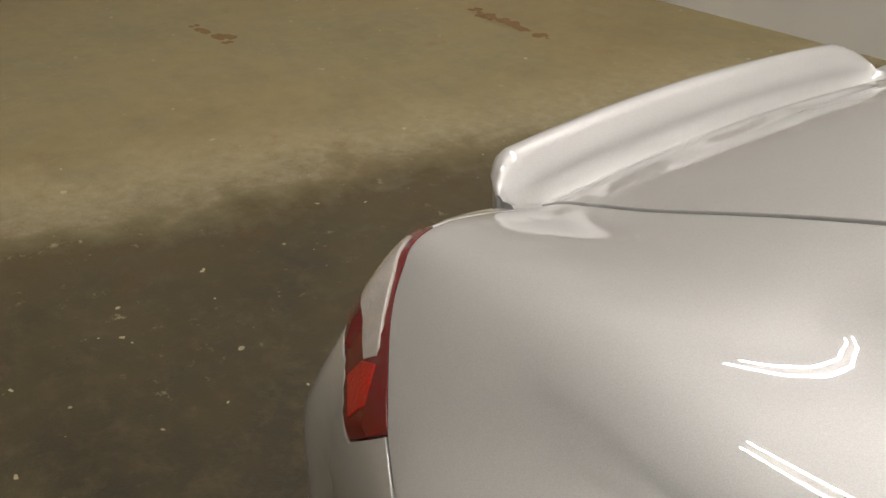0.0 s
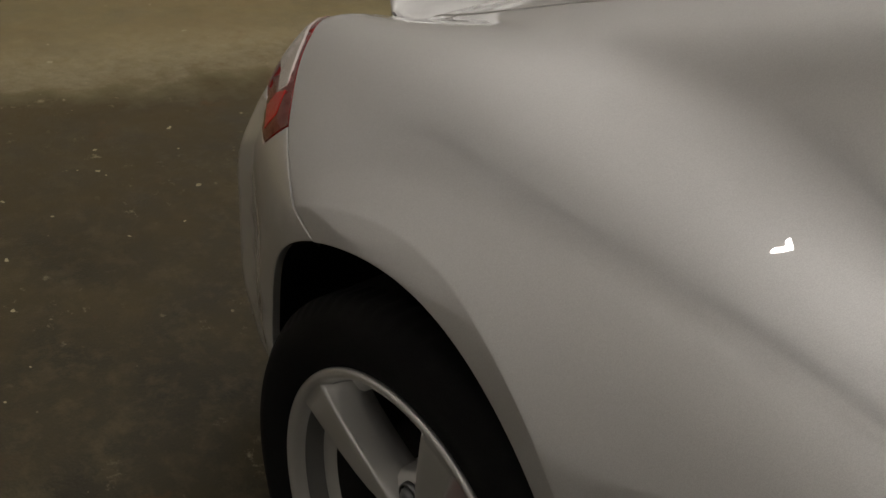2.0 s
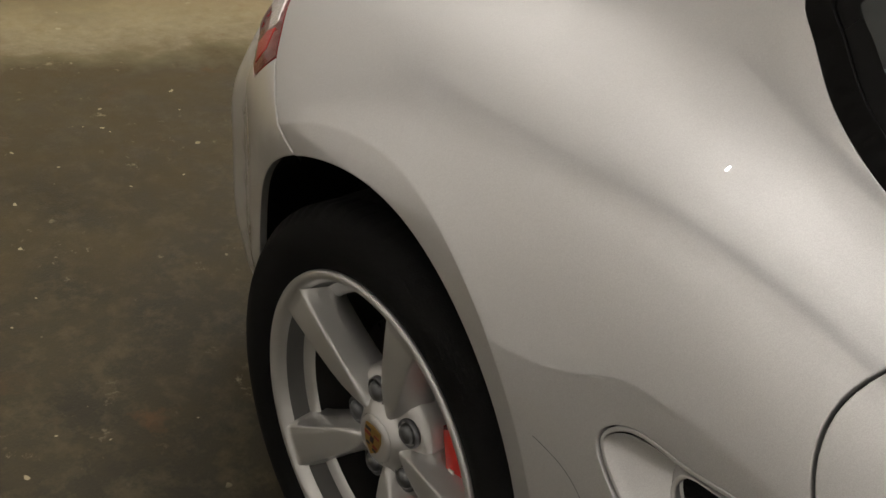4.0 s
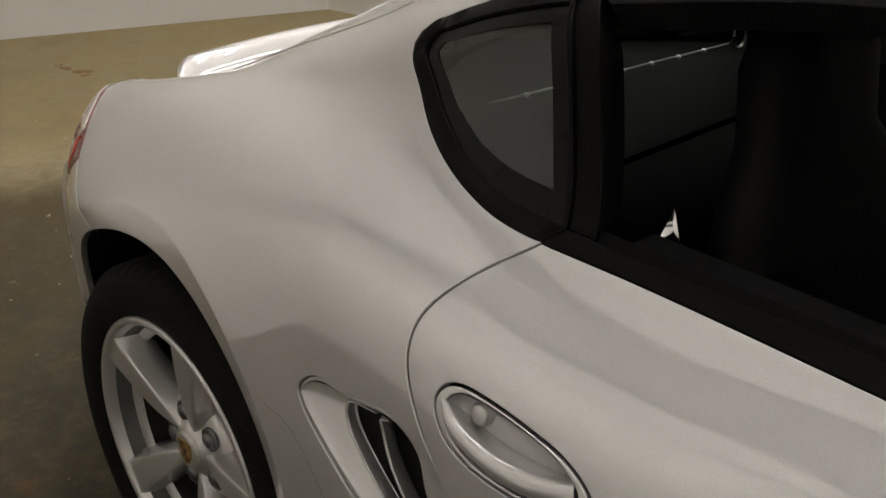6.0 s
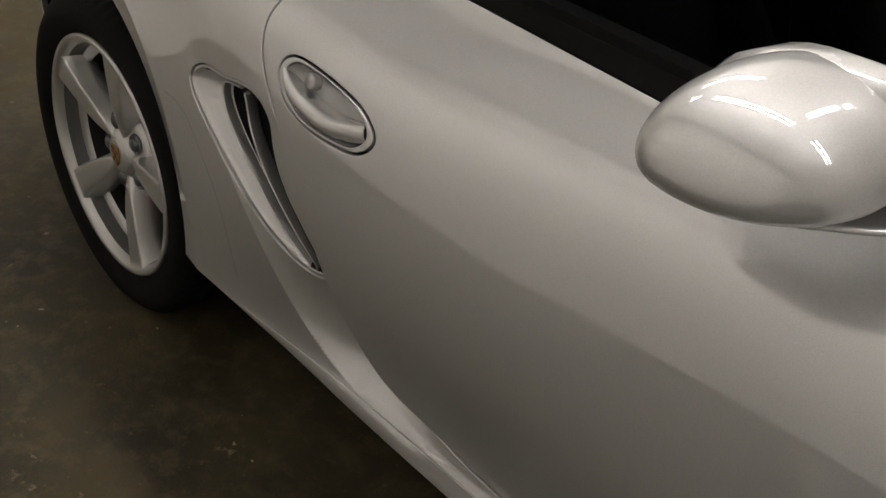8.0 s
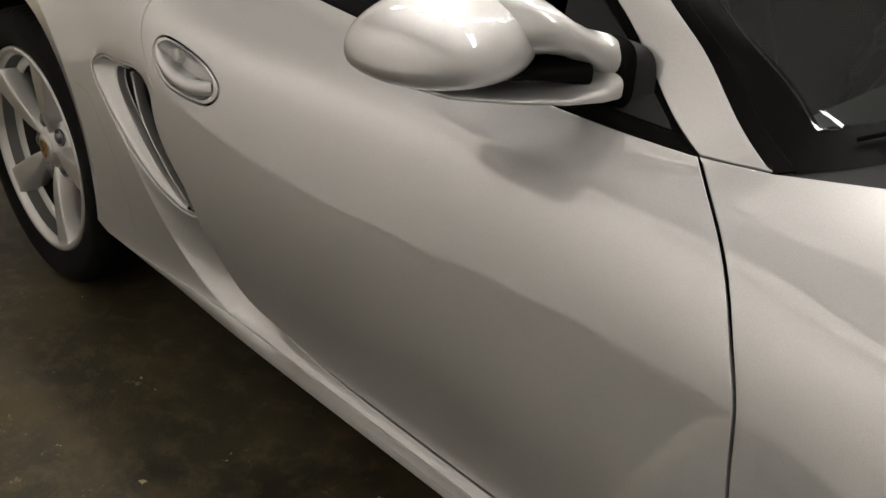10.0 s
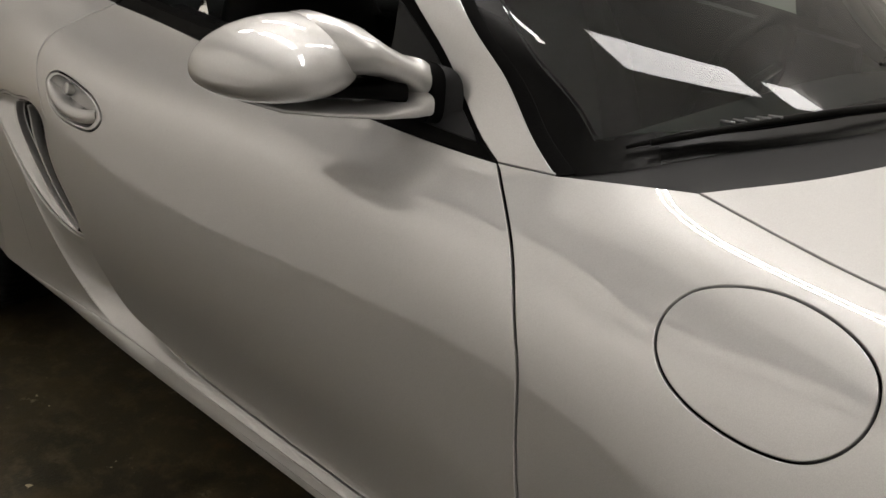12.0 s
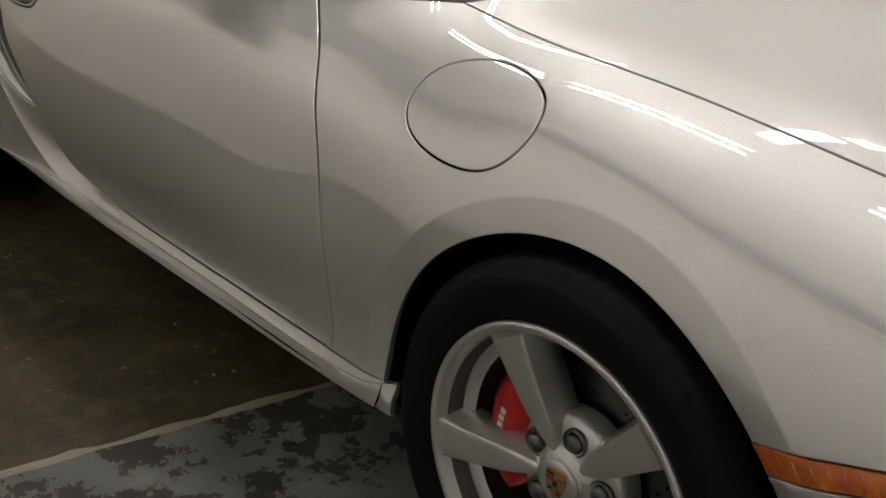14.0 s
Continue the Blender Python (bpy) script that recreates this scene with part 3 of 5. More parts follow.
def wall(name, a, b, z0, z1, mat, label, thick=0.15):
    """A wall whose room side runs from a to b, with its thickness to the right of that way."""
    d = (Vector((*b, 0)) - Vector((*a, 0))).normalized()
    o = Vector((d.y, -d.x, 0)) * thick
    bm = bmesh.new()
    q = [Vector((*a, 0)), Vector((*b, 0)), Vector((*b, 0)) + o, Vector((*a, 0)) + o]
    lo, hi = [bm.verts.new(v + Vector((0, 0, z0))) for v in q], [bm.verts.new(v + Vector((0, 0, z1))) for v in q]
    bm.faces.new(lo), bm.faces.new(hi)
    for k in range(4):
        bm.faces.new((lo[k], lo[(k + 1) % 4], hi[(k + 1) % 4], hi[k]))
    bmesh.ops.recalc_face_normals(bm, faces=bm.faces)
    return tagged(part(name, bm, mat, smooth=False), label, "wall", kind="structure")


CORNER = (-3.80, 2.42)
BACK_END, SIDE_END, FRONT_END, NEAR_END = (-5.60, -2.60), (6.60, 3.75), (6.60, -2.60), (-5.60, -2.60)


def joint_x(y):
    return 1.478 + (y + 1.281) * 0.168


slab("floor", [(-7, -5), (joint_x(-5) - 0.006, -5), (joint_x(5) - 0.006, 5), (-7, 5)], 0.0, 0.2, FLOOR, "stained, grimy brown concrete garage floor with pale scuffs, light painted in behind the tail")
slab("floor_front", [(joint_x(-5) + 0.006, -5), (8, -5), (8, 5), (joint_x(5) + 0.006, 5)], 0.002, 0.2, FLOOR_PAINT, "concrete floor under flaking grey paint with dark patches")
bm = bmesh.new()
steps = 260
rows = []
for k in range(steps + 1):
    y = -4.8 + 9.6 * k / steps
    w = 0.010 + 0.009 * noise.noise(Vector((y * 7, 3, 0))) + 0.006 * noise.noise(Vector((y * 31, 9, 0)))
    s = 0.006 * noise.noise(Vector((y * 11, 5, 2)))
    rows.append([bm.verts.new((joint_x(y) + s + f * max(w, 0.004), y, h)) for f, h in ((-1.5, 0.0005), (-0.6, 0.0042), (0.6, 0.0046), (1.4, 0.0005))])
for a, b in zip(rows, rows[1:]):
    for j in range(3):
        bm.faces.new((a[j], a[j + 1], b[j + 1], b[j]))
tagged(part("floor_joint", bm, JOINT), "crumbling pale mortar joint between the two floor slabs", "floor joint", kind="structure")
slab("ceiling", [(-7, -5), (8, -5), (8, 5), (-7, 5)], CEILING_Z + 0.2, 0.2, CEIL, "off-white board ceiling of the garage", "ceiling")
wall("wall_back", BACK_END, CORNER, 0, CEILING_Z, WALL, "white painted wall behind the car with a scuffed foot")
wall("wall_side", CORNER, SIDE_END, 0, CEILING_Z, WALL, "white painted wall along the far side of the car")
wall("wall_front", SIDE_END, FRONT_END, 0, CEILING_Z, WALL, "white painted wall in front of the car")
wall("wall_near", FRONT_END, NEAR_END, 0, CEILING_Z, WALL_NEAR, "pale grey painted wall on the camera's side")
bm = bmesh.new()
box(bm, (-1.94, 2.60, 0), (-1.40, 2.76, CEILING_Z), 0.008)
tagged(part("wall_pier", bm, WALL, smooth=False), "white painted pier standing out from the side wall", "wall pier", kind="structure")
for i, (a, b) in enumerate(((CORNER, BACK_END), (CORNER, (-1.99, 2.672)))):
    d = (Vector(b) - Vector(a)).normalized()
    o = Vector((-d.y, d.x)) * (-0.006 if i else 0.006)
    bm = bmesh.new()
    ends = [Vector(a) + d * 0.01, Vector(b)]
    quad = [ends[0], ends[1], ends[1] + o, ends[0] + o]
    lo, hi = [bm.verts.new((*v, 0.0)) for v in quad], [bm.verts.new((*v, 0.022)) for v in quad]
    bm.faces.new(hi)
    for k in range(4):
        bm.faces.new((lo[k], lo[(k + 1) % 4], hi[(k + 1) % 4], hi[k]))
    bmesh.ops.recalc_face_normals(bm, faces=bm.faces)
    tagged(part("baseboard", bm, JOINT, smooth=False), "dusty brown strip along the foot of the wall", "baseboard", kind="structure")
# unseen dark tray on the near side, added to mirror as a band in the paint
bm = bmesh.new()
for y0, y1 in ((-0.23, -0.20), (0.20, 0.23)):
    box(bm, (-5.2, y0, 4.20), (6.0, y1, 4.34), 0.004)
box(bm, (-5.2, -0.21, 4.225), (6.0, 0.21, 4.235))
for k in range(74):
    x = -5.1 + 0.15 * k
    box(bm, (x, -0.20, 4.205), (x + 0.05, 0.20, 4.224))
for x in (-4.6, -2.2, 0.2, 2.6, 5.0):
    box(bm, (x, -0.23, 4.3), (x + 0.015, -0.215, CEILING_Z))
    box(bm, (x, 0.215, 4.3), (x + 0.015, 0.23, CEILING_Z))
tray = tagged(part("unseen_dark_tray", bm, BEAM, smooth=False), "unseen dark brown tray under the ceiling, added for the dark band mirrored in the car's paint", "cable tray", kind="structure")
tray.matrix_basis = pose(0, -1.72, 0, 0, 0, -4.6)

# rust stains on the floor
rng = random.Random(4)
for cx, cy, n, spread in ((-2.92, 1.63, 26, 0.26), (-3.47, 0.56, 10, 0.13)):
    bm = bmesh.new()
    for k in range(n):
        t = rng.uniform(-1, 1)
        x, y, r = cx + t * spread + rng.gauss(0, 0.012), cy + rng.gauss(0, 0.016), rng.uniform(0.012, 0.036) * (1.1 - abs(t) * 0.6)
        ring = [bm.verts.new((x + r * 1.3 * rng.uniform(0.7, 1.2) * math.cos(a), y + r * rng.uniform(0.6, 1.2) * math.sin(a), 0.0008 + k * 5e-5)) for a in np.linspace(0, 2 * math.pi, 13)[:-1]]
        bm.faces.new(ring)
    tagged(part("rust_stain", bm, RUST, smooth=False), "orange-brown rust stain soaked into the concrete", "stain", kind="stuff")

# ---- ceiling lamps ----
def ceiling_lamp(x, y, turn, half):
    lamp = tagged(new("ceiling_lamp"), "twin-tube fluorescent batten lamp in a white housing", "ceiling lamp", "battens under the ceiling")
    lamp.matrix_basis = pose(x, y, LAMP_Z, 0, 0, turn)
    bm = bmesh.new()
    box(bm, (-half - 0.02, -0.045, -0.055), (half + 0.02, 0.045, 0.0), 0.008)
    part("housing", bm, LAMP_WHITE, lamp, smooth=False)
    if turn:
        bm = bmesh.new()
        box(bm, (0.01 - half, -0.11, -0.088), (half - 0.01, 0.11, -0.056), 0.012)
        part("diffuser", bm, DIFFUSER, lamp, "glowing white diffuser", smooth=False)
    for side in (-1, 1):
        if not turn:
            v, f = tube([(0.01 - half, side * 0.085, -0.075), (half - 0.01, side * 0.085, -0.075)], 0.019, 12)
            from_arrays("light_tube", v, f, TUBE, lamp)
        v, f = tube([(side * half * 0.75, 0, -0.01), (side * half * 0.75, 0, CEILING_Z - LAMP_Z)], 0.004, 6)
        from_arrays("hanger", v, f, LAMP_WHITE, lamp)
    return lamp


for x, y, turn, half in LAMPS_AND_FILL:
    ceiling_lamp(x, y, turn, half)

# ---- the car: outlines of its panels, as (along the car, line across it) ----
car = tagged(new("car"), "silver two-seat sports coupe parked on a stained concrete floor", "car")


def arch(hub, radius, a, b, n=44):
    """Part of a wheel arch's edge, between two angles in degrees from straight up towards the front."""
    t = np.radians(np.linspace(a, b, n))
    x, z = hub[0] + radius * np.sin(t), hub[1] + radius * np.cos(t)
    return list(zip(x, s_of(x, z, 2, 0.3, 6.6)))


DOOR_REAR = curve_through([(0.6466, 6.9534), (0.6105, 6.6242), (0.5871, 6.2894), (0.5745, 5.9262), (0.5815, 5.508), (0.6038, 5.1536), (0.6562, 4.5873), (0.7034, 4.0932), (0.7475, 3.5501), (0.7761, 3.1312), (0.8136, 2.6927), (0.8522, 2.3843), (0.8994, 2.2286)])
DOOR_FOOT = curve_through([(0.8994, 2.2286), (0.9751, 2.1237), (1.1002, 1.9859), (1.247, 1.9279), (1.5459, 1.9125), (1.8879, 1.949)])
DOOR_FRONT = curve_through([(1.8879, 1.949), (1.8845, 2.3703), (1.8706, 2.9047), (1.8522, 3.4098), (1.836, 3.9292), (1.8202, 4.5543), (1.7969, 5.0208), (1.7503, 5.7359), (1.6937, 6.4162), (1.6347, 6.9948)])
BELT = curve_through([(1.6347, 6.9948), (1.4999, 6.9537), (1.3021, 6.9184), (1.1004, 6.9287), (0.8939, 6.9736), (0.7425, 6.9817), (0.6466, 6.9534)])
SILL_SEAM = curve_through([(0.3757, 1.7779), (0.4977, 1.7765), (0.8038, 1.7675), (1.0901, 1.6747), (1.5629, 1.65), (1.9321, 1.7333), (2.031, 1.9355), (2.0644, 2.0803)])
HATCH_SEAM = curve_through([(-0.6257, 8.3406), (-0.5736, 8.6737), (-0.4883, 8.8042), (-0.3727, 8.9137), (-0.2482, 8.9912), (0.02108, 9.0357), (0.168, 9.09), (0.36, 9.17), (0.55, 9.35), (0.62, 9.65), (0.635, 10.0)])
LIGHT_EDGE = curve_through([(-0.3934, 5.371), (-0.4473, 5.6103), (-0.5161, 5.9636), (-0.5478, 6.3219), (-0.580, 6.95)])
BUMPER_SEAM = curve_through([(-0.2055, 4.656), (-0.2423, 4.8056), (-0.2859, 4.9967), (-0.332, 5.1689), (-0.3934, 5.371)])
PILLAR_OUT = curve_through([(1.6347, 6.9948), (1.5907, 7.206), (1.5176, 7.6927), (1.4381, 8.254), (1.33, 8.70), (1.18, 8.90), (1.00, 8.96), (0.78, 8.94), (0.541, 8.855), (0.4397, 8.7681), (0.3428, 8.6799)])
QUARTER_EDGE = curve_through([(0.3428, 8.6799), (0.3051, 8.6094), (0.2954, 8.4861), (0.3218, 8.1307), (0.3777, 7.668), (0.4476, 7.2801), (0.5232, 7.0431), (0.5881, 6.9533), (0.6466, 6.9534)])
SCREEN_EDGE = curve_through([(1.16, 10.0), (1.17, 9.6), (1.22, 9.3), (1.36, 8.98), (1.4941, 8.6078), (1.5674, 8.1241), (1.6511, 7.4563), (1.7204, 7.074)])
COWL_EDGE = curve_through([(1.7204, 7.074), (1.8145, 7.2485), (1.8952, 7.407)])
HOOD_SEAM = curve_through([(1.8952, 7.407), (1.9983, 7.2489), (2.1083, 7.1008), (2.2484, 6.996), (2.3983, 6.9604), (2.5484, 6.9212), (2.85, 6.90), (3.15, 6.9)])
HOOD_REAR = curve_through([(1.8952, 7.407), (1.9728, 7.9888), (2.0481, 8.8995), (2.0949, 9.6007), (2.105, 10.0)])
GLASS_FOOT = curve_through([(1.7204, 7.074), (1.7891, 7.4558), (1.8695, 8.0866), (1.9451, 8.8993), (1.9898, 9.6009), (2.0, 10.0)])
CAP = curve_through([(1.9854, 5.4727), (1.9688, 5.8881), (1.9838, 6.2459), (2.0215, 6.4601), (2.077, 6.5801), (2.1424, 6.5512), (2.199, 6.4088), (2.2315, 6.2084), (2.247, 5.8811), (2.24, 5.4344), (2.2107, 5.1131), (2.1669, 4.9871), (2.1031, 4.9875), (2.0352, 5.139)], 0.008, closed=True)
HANDLE = curve_through([(0.6357, 5.3929), (0.6465, 5.5488), (0.6881, 5.6408), (0.7676, 5.598), (0.8287, 5.4481), (0.8499, 5.2494), (0.8358, 5.0594), (0.7802, 4.92), (0.7011, 4.9279), (0.6501, 5.1065)], 0.006, closed=True)
VENT = curve_through([(0.3893, 4.6476), (0.4045, 4.7784), (0.4769, 4.8657), (0.5912, 4.8673), (0.6114, 4.7309), (0.6267, 4.4478), (0.6819, 3.9012), (0.7397, 3.3336), (0.7386, 3.1457), (0.716, 3.0453), (0.6359, 3.2036), (0.5252, 3.7419), (0.4304, 4.2227)], 0.007, closed=True)
REAR_ARCH = arch(REAR_WELL, ARCH_REAR, 96, -25.6, 60)
REAR_ARCH_BACK = arch(REAR_WELL, ARCH_REAR, -25.6, -100, 30)
FRONT_ARCH = arch(FRONT_WELL, ARCH_FRONT, -97, 51, 70)
FRONT_ARCH_LOW = arch(FRONT_WELL, ARCH_FRONT, 51, 100, 24)
mirror_s = lambda line: [(u, 20 - s) for u, s in line]  # noqa: E731

BLADE_AT = natural([1.70, 1.97, 2.26, 2.77, 3.27, 3.88, 4.50, 4.75], [0.86, 0.757, 0.695, 0.635, 0.581, 0.495, 0.412, 0.392])
SEAM_AT = lambda s: np.interp(s, DOOR_REAR[::-1, 1], DOOR_REAR[::-1, 0])  # noqa: E731

BLADE_EDGE = np.stack([BLADE_AT(np.linspace(1.85, 4.7, 90)), np.linspace(1.85, 4.7, 90)], 1)


def channel(co):
    """Height of the hollow that runs from the air scoop down to the sill, deepest along the door's edge."""
    u, s = co[:, 0], co[:, 1]
    a, b = BLADE_AT(s), SEAM_AT(np.maximum(s, 2.25))
    q = np.clip((u - a) / np.maximum(b - a, 0.02), 0, 1)
    return -(0.007 * (1 - np.clip(1 - 2.4 * q, 0, 1) ** 2) * ramp(s, 4.95, 4.55) + 0.030 * (1 - (1 - q) ** 2.0) * ramp(s, 3.7, 2.5)) * ramp(s, 1.75, 2.35) * ramp(u, 1.02, 0.82)


def tuck(co):
    """The rocker cover turns in below its seam."""
    return -0.040 * np.clip(1.72 - co[:, 1], 0, 1.4)


for left in (False, True):
    door = patch("door", joined(DOOR_REAR, DOOR_FOOT, DOOR_FRONT, BELT), PAINT, car, [HANDLE], label="silver car door", left=left, lip=0.05, gap=0.0042)
    quarter = joined(DOOR_REAR, DOOR_FOOT, straight((1.8879, 1.949), (2.0312, 2.0058)), straight((2.0312, 2.0058), SILL_SEAM[-1]), SILL_SEAM[::-1], REAR_ARCH, BUMPER_SEAM, LIGHT_EDGE,
                     straight((-0.580, 6.95), (-0.6257, 8.3406)), HATCH_SEAM, straight((0.635, 10.0), (1.16, 10.0)), SCREEN_EDGE, straight((1.7204, 7.074), (1.6347, 6.9948)), PILLAR_OUT, QUARTER_EDGE)
    patch("quarter_panel", quarter, PAINT, car, [VENT], left=left, shape=channel, grid=0.018, gap=0.0026, bands=[BAND_REAR], crease=BLADE_EDGE)
    fender = joined(DOOR_FRONT, straight((1.6347, 6.9948), (1.7204, 7.074)), COWL_EDGE, HOOD_SEAM, straight((3.15, 6.9), (3.15, 4.1)), straight((3.15, 4.1), (2.85, 4.06)), straight((2.85, 4.06), FRONT_ARCH[-1]), FRONT_ARCH[::-1],
                    straight(FRONT_ARCH[0], (2.0311, 1.9957)), straight((2.0311, 1.9957), (1.8879, 1.949)))
    patch("front_fender", fender, PAINT, car, [CAP] if not left else [], left=left, bands=[BAND_FRONT])
    rocker = joined(SILL_SEAM, straight(SILL_SEAM[-1], (2.06, 0.55)), straight((2.06, 0.55), (0.40, 0.8)), straight((0.40, 0.8), SILL_SEAM[0]))
    patch("rocker_cover", rocker, PAINT, car, left=left, label="silver rocker cover", lift=-0.001, gap=0.001, shape=tuck)
    for line in (DOOR_REAR, DOOR_FOOT, DOOR_FRONT, HOOD_SEAM, HATCH_SEAM, SILL_SEAM, BUMPER_SEAM, LIGHT_EDGE, straight((1.6347, 6.9948), (1.7204, 7.074))):
        ribbon("joint_seal", line, RUBBER, car, left=left, depth=0.011 - channel(np.array(line)))
    # door handle: rim, hollow, grip and lock
    mid = np.array(HANDLE).mean(0)
    ring_in = mid + (np.array(HANDLE) - mid) * 0.86
    handle = patch("door_handle", HANDLE, PAINT, door, [ring_in], left=left, gap=0.0028, lip=0.014, grid=0.012, lift=0.001)
    bowl("handle_hollow", ring_in, [(1.0, 0.002), (0.96, 0.008), (0.90, 0.017), (0.78, 0.025), (0.5, 0.029)], PAINT, handle, left=left)
    ribbon("handle_seal", HANDLE, RUBBER, handle, half=0.006, left=left, closed=True)
    upper = curve_through([(0.6469, 5.4585), (0.6602, 5.341), (0.6854, 5.2448), (0.7279, 5.1964), (0.7795, 5.2413), (0.8266, 5.374)], 0.004)
    lower = curve_through([(0.6462, 5.3333), (0.6581, 5.1632), (0.6865, 5.0494), (0.7302, 4.9808), (0.7839, 5.0031), (0.8373, 5.1652)], 0.004)
    verts, faces, m = [], [], 15
    for k in np.linspace(0, 1, 40):
        ends = [np.array([np.interp(k, np.linspace(0, 1, len(e)), e[:, i]) for i in (0, 1)]) for e in (upper, lower)]
        rise = 0.003 + 0.009 * np.sin(np.pi * np.clip(0.12 + 0.80 * k, 0, 1)) ** 0.7
        for j in range(m):
            b = math.pi * (1.5 * j / (m - 1) - 0.25)
            q = ends[0] * (0.5 + 0.5 * math.cos(b)) + ends[1] * (0.5 - 0.5 * math.cos(b))
            verts.append(skin(*q) + skin_normal(*q) * (rise * math.sin(b) * 1.0 - 0.004 - (0.020 if math.sin(b) < -0.3 else 0)))
    verts = np.array(verts) * ((1, -1, 1) if left else (1, 1, 1))
    faces = [(a * m + j, a * m + j + 1, a * m + m + j + 1, a * m + m + j) for a in range(39) for j in range(m - 1)]
    from_arrays("grip", verts, faces if left else [g[::-1] for g in faces], PAINT, handle)
    c, n = skin(0.685, 5.39), skin_normal(0.685, 5.39)
    turn = Vector(n).to_track_quat("Z", "Y").to_matrix().to_4x4()
    v, f = lathe([(0.0, 0.004), (0.0100, 0.004), (0.0118, 0.002), (0.0122, -0.02)], 26, "z")
    m = Matrix.Translation(Vector(c) - Vector(n) * 0.019) @ turn
    v = [m @ Vector(q) for q in v]
    from_arrays("lock", [(q.x, -q.y, q.z) if left else tuple(q) for q in v], [g[::-1] if left else g for g in f], ALLOY, handle, "round silver door lock")
    # air scoop behind the door
    vent_in = inset(VENT, 0.0065)
    scoop = patch("air_scoop", VENT, PAINT, car, [vent_in], left=left, gap=0.0022, lip=0.012, grid=0.012, lift=-0.003, shape=channel, label="silver air scoop with two slats behind the door")
    # inside: a smooth silver wall runs into dark mesh, with two thin slats in front of it
    vin = np.array(vent_in)
    turn_at = [int(np.argmax(vin[:, 1])), int(np.argmin(vin[:, 1]))]
    way_a = np.roll(vin, -turn_at[0], 0)[: (turn_at[1] - turn_at[0]) % len(vin) + 1][::-1]
    way_b = np.roll(vin, -turn_at[1], 0)[: (turn_at[0] - turn_at[1]) % len(vin) + 1]
    if np.interp(4.0, way_a[:, 1], way_a[:, 0]) > np.interp(4.0, way_b[:, 1], way_b[:, 0]):
        way_a, way_b = way_b, way_a
    level = np.linspace(vin[:, 1].max() - 0.012, vin[:, 1].min() + 0.012, 60)
    rear_way, front_way = [np.stack([np.interp(level, np.maximum.accumulate(w[:, 1]), w[:, 0]), level], 1) for w in (way_a, way_b)]
    ends_in = np.clip(np.minimum(np.arange(60), 59 - np.arange(60)) / 2.0, 0, 1)

    def across(f, depth):
        q = rear_way + (front_way - rear_way) * f
        return skin(q[:, 0], q[:, 1]) + skin_normal(q[:, 0], q[:, 1]) * (channel(q) - 0.004 - (depth - 0.004) * ends_in)[:, None]

    def sheet(name, rows_, mat, label=""):
        v = np.concatenate(rows_) * ((1, -1, 1) if left else (1, 1, 1))
        g = [(r * 60 + k, r * 60 + k + 1, r * 60 + 61 + k, r * 60 + 60 + k) for r in range(len(rows_) - 1) for k in range(59)]
        return from_arrays(name, v, g, mat, scoop, label)

    sheet("scoop_hollow", [across(f, d) for f, d in ((0.0, 0.003), (0.02, 0.006), (0.06, 0.009), (0.14, 0.013), (0.24, 0.018), (0.34, 0.026))], PAINT)
    sheet("scoop_mesh", [across(f, d) for f, d in ((0.33, 0.0262), (0.36, 0.030), (0.6, 0.031), (0.85, 0.030), (0.985, 0.024), (1.0, 0.003))], MESH, "dark mesh at the bottom of the scoop")
    for f0, f1 in ((0.36, 0.42), (0.70, 0.74)):
        ff = np.linspace(f0, f1, 60)[:, None]
        q = (rear_way + (front_way - rear_way) * ff)[1:-1]
        nn = skin_normal(q[:, 0], q[:, 1])
        base = skin(q[:, 0], q[:, 1]) + nn * channel(q)[:, None]
        rows_ = [base - nn * d + np.array((dx, 0, 0)) for dx, d in ((-0.022, 0.030), (-0.0034, 0.0052), (-0.0022, 0.0034), (0.0020, 0.0032), (0.0030, 0.0046), (-0.014, 0.030))]
        v = np.concatenate(rows_) * ((1, -1, 1) if left else (1, 1, 1))
        w = len(q)
        from_arrays("slat", v, [(r * w + k, r * w + k + 1, r * w + w + 1 + k, r * w + w + k) for r in range(5) for k in range(w - 1)], PAINT, scoop)
    # faint edge of a clear film on the panel ahead of the rear wheel
    ribbon("film_edge", curve_through([(0.3144, 4.156), (0.3698, 4.09), (0.4275, 3.728), (0.4805, 3.236), (0.5031, 2.621), (0.5107, 2.337)]), BOLT, car, half=0.0005, depth=-0.0004, left=left)
    # window trims and glass
    patch("belt_trim", joined([(u, s + 0.003) for u, s in BELT[::-1]], straight((1.6347, 6.9978), (1.6035, 7.1224)), straight((1.6035, 7.1224), (0.668, 7.115)), straight((0.668, 7.115), (0.6466, 6.9565))), TRIM, car, left=left, dome=(0.006, 0.01), lift=-0.001, gap=0.0, lip=0.02, grid=0.012, label="satin black window trim")
    patch("window_seal", joined(straight((0.70, 7.12), (1.5788, 7.1255)), straight((1.5788, 7.1255), (1.5737, 7.2151)), straight((1.5737, 7.2151), (0.702, 7.21)), straight((0.702, 7.21), (0.70, 7.12))), RUBBER, car, left=left, dome=(0.004, 0.008), lift=-0.012, gap=0.0, lip=0.03, grid=0.014, label="black rubber window seal")
    glass_up = curve_through([(0.632, 7.33), (0.619, 7.534), (0.603, 7.914), (0.592, 8.296), (0.572, 8.62)])
    frit_up = curve_through([(0.660, 7.13), (0.640, 7.575), (0.626, 7.944), (0.616, 8.313), (0.601, 8.554), (0.584, 8.74)])
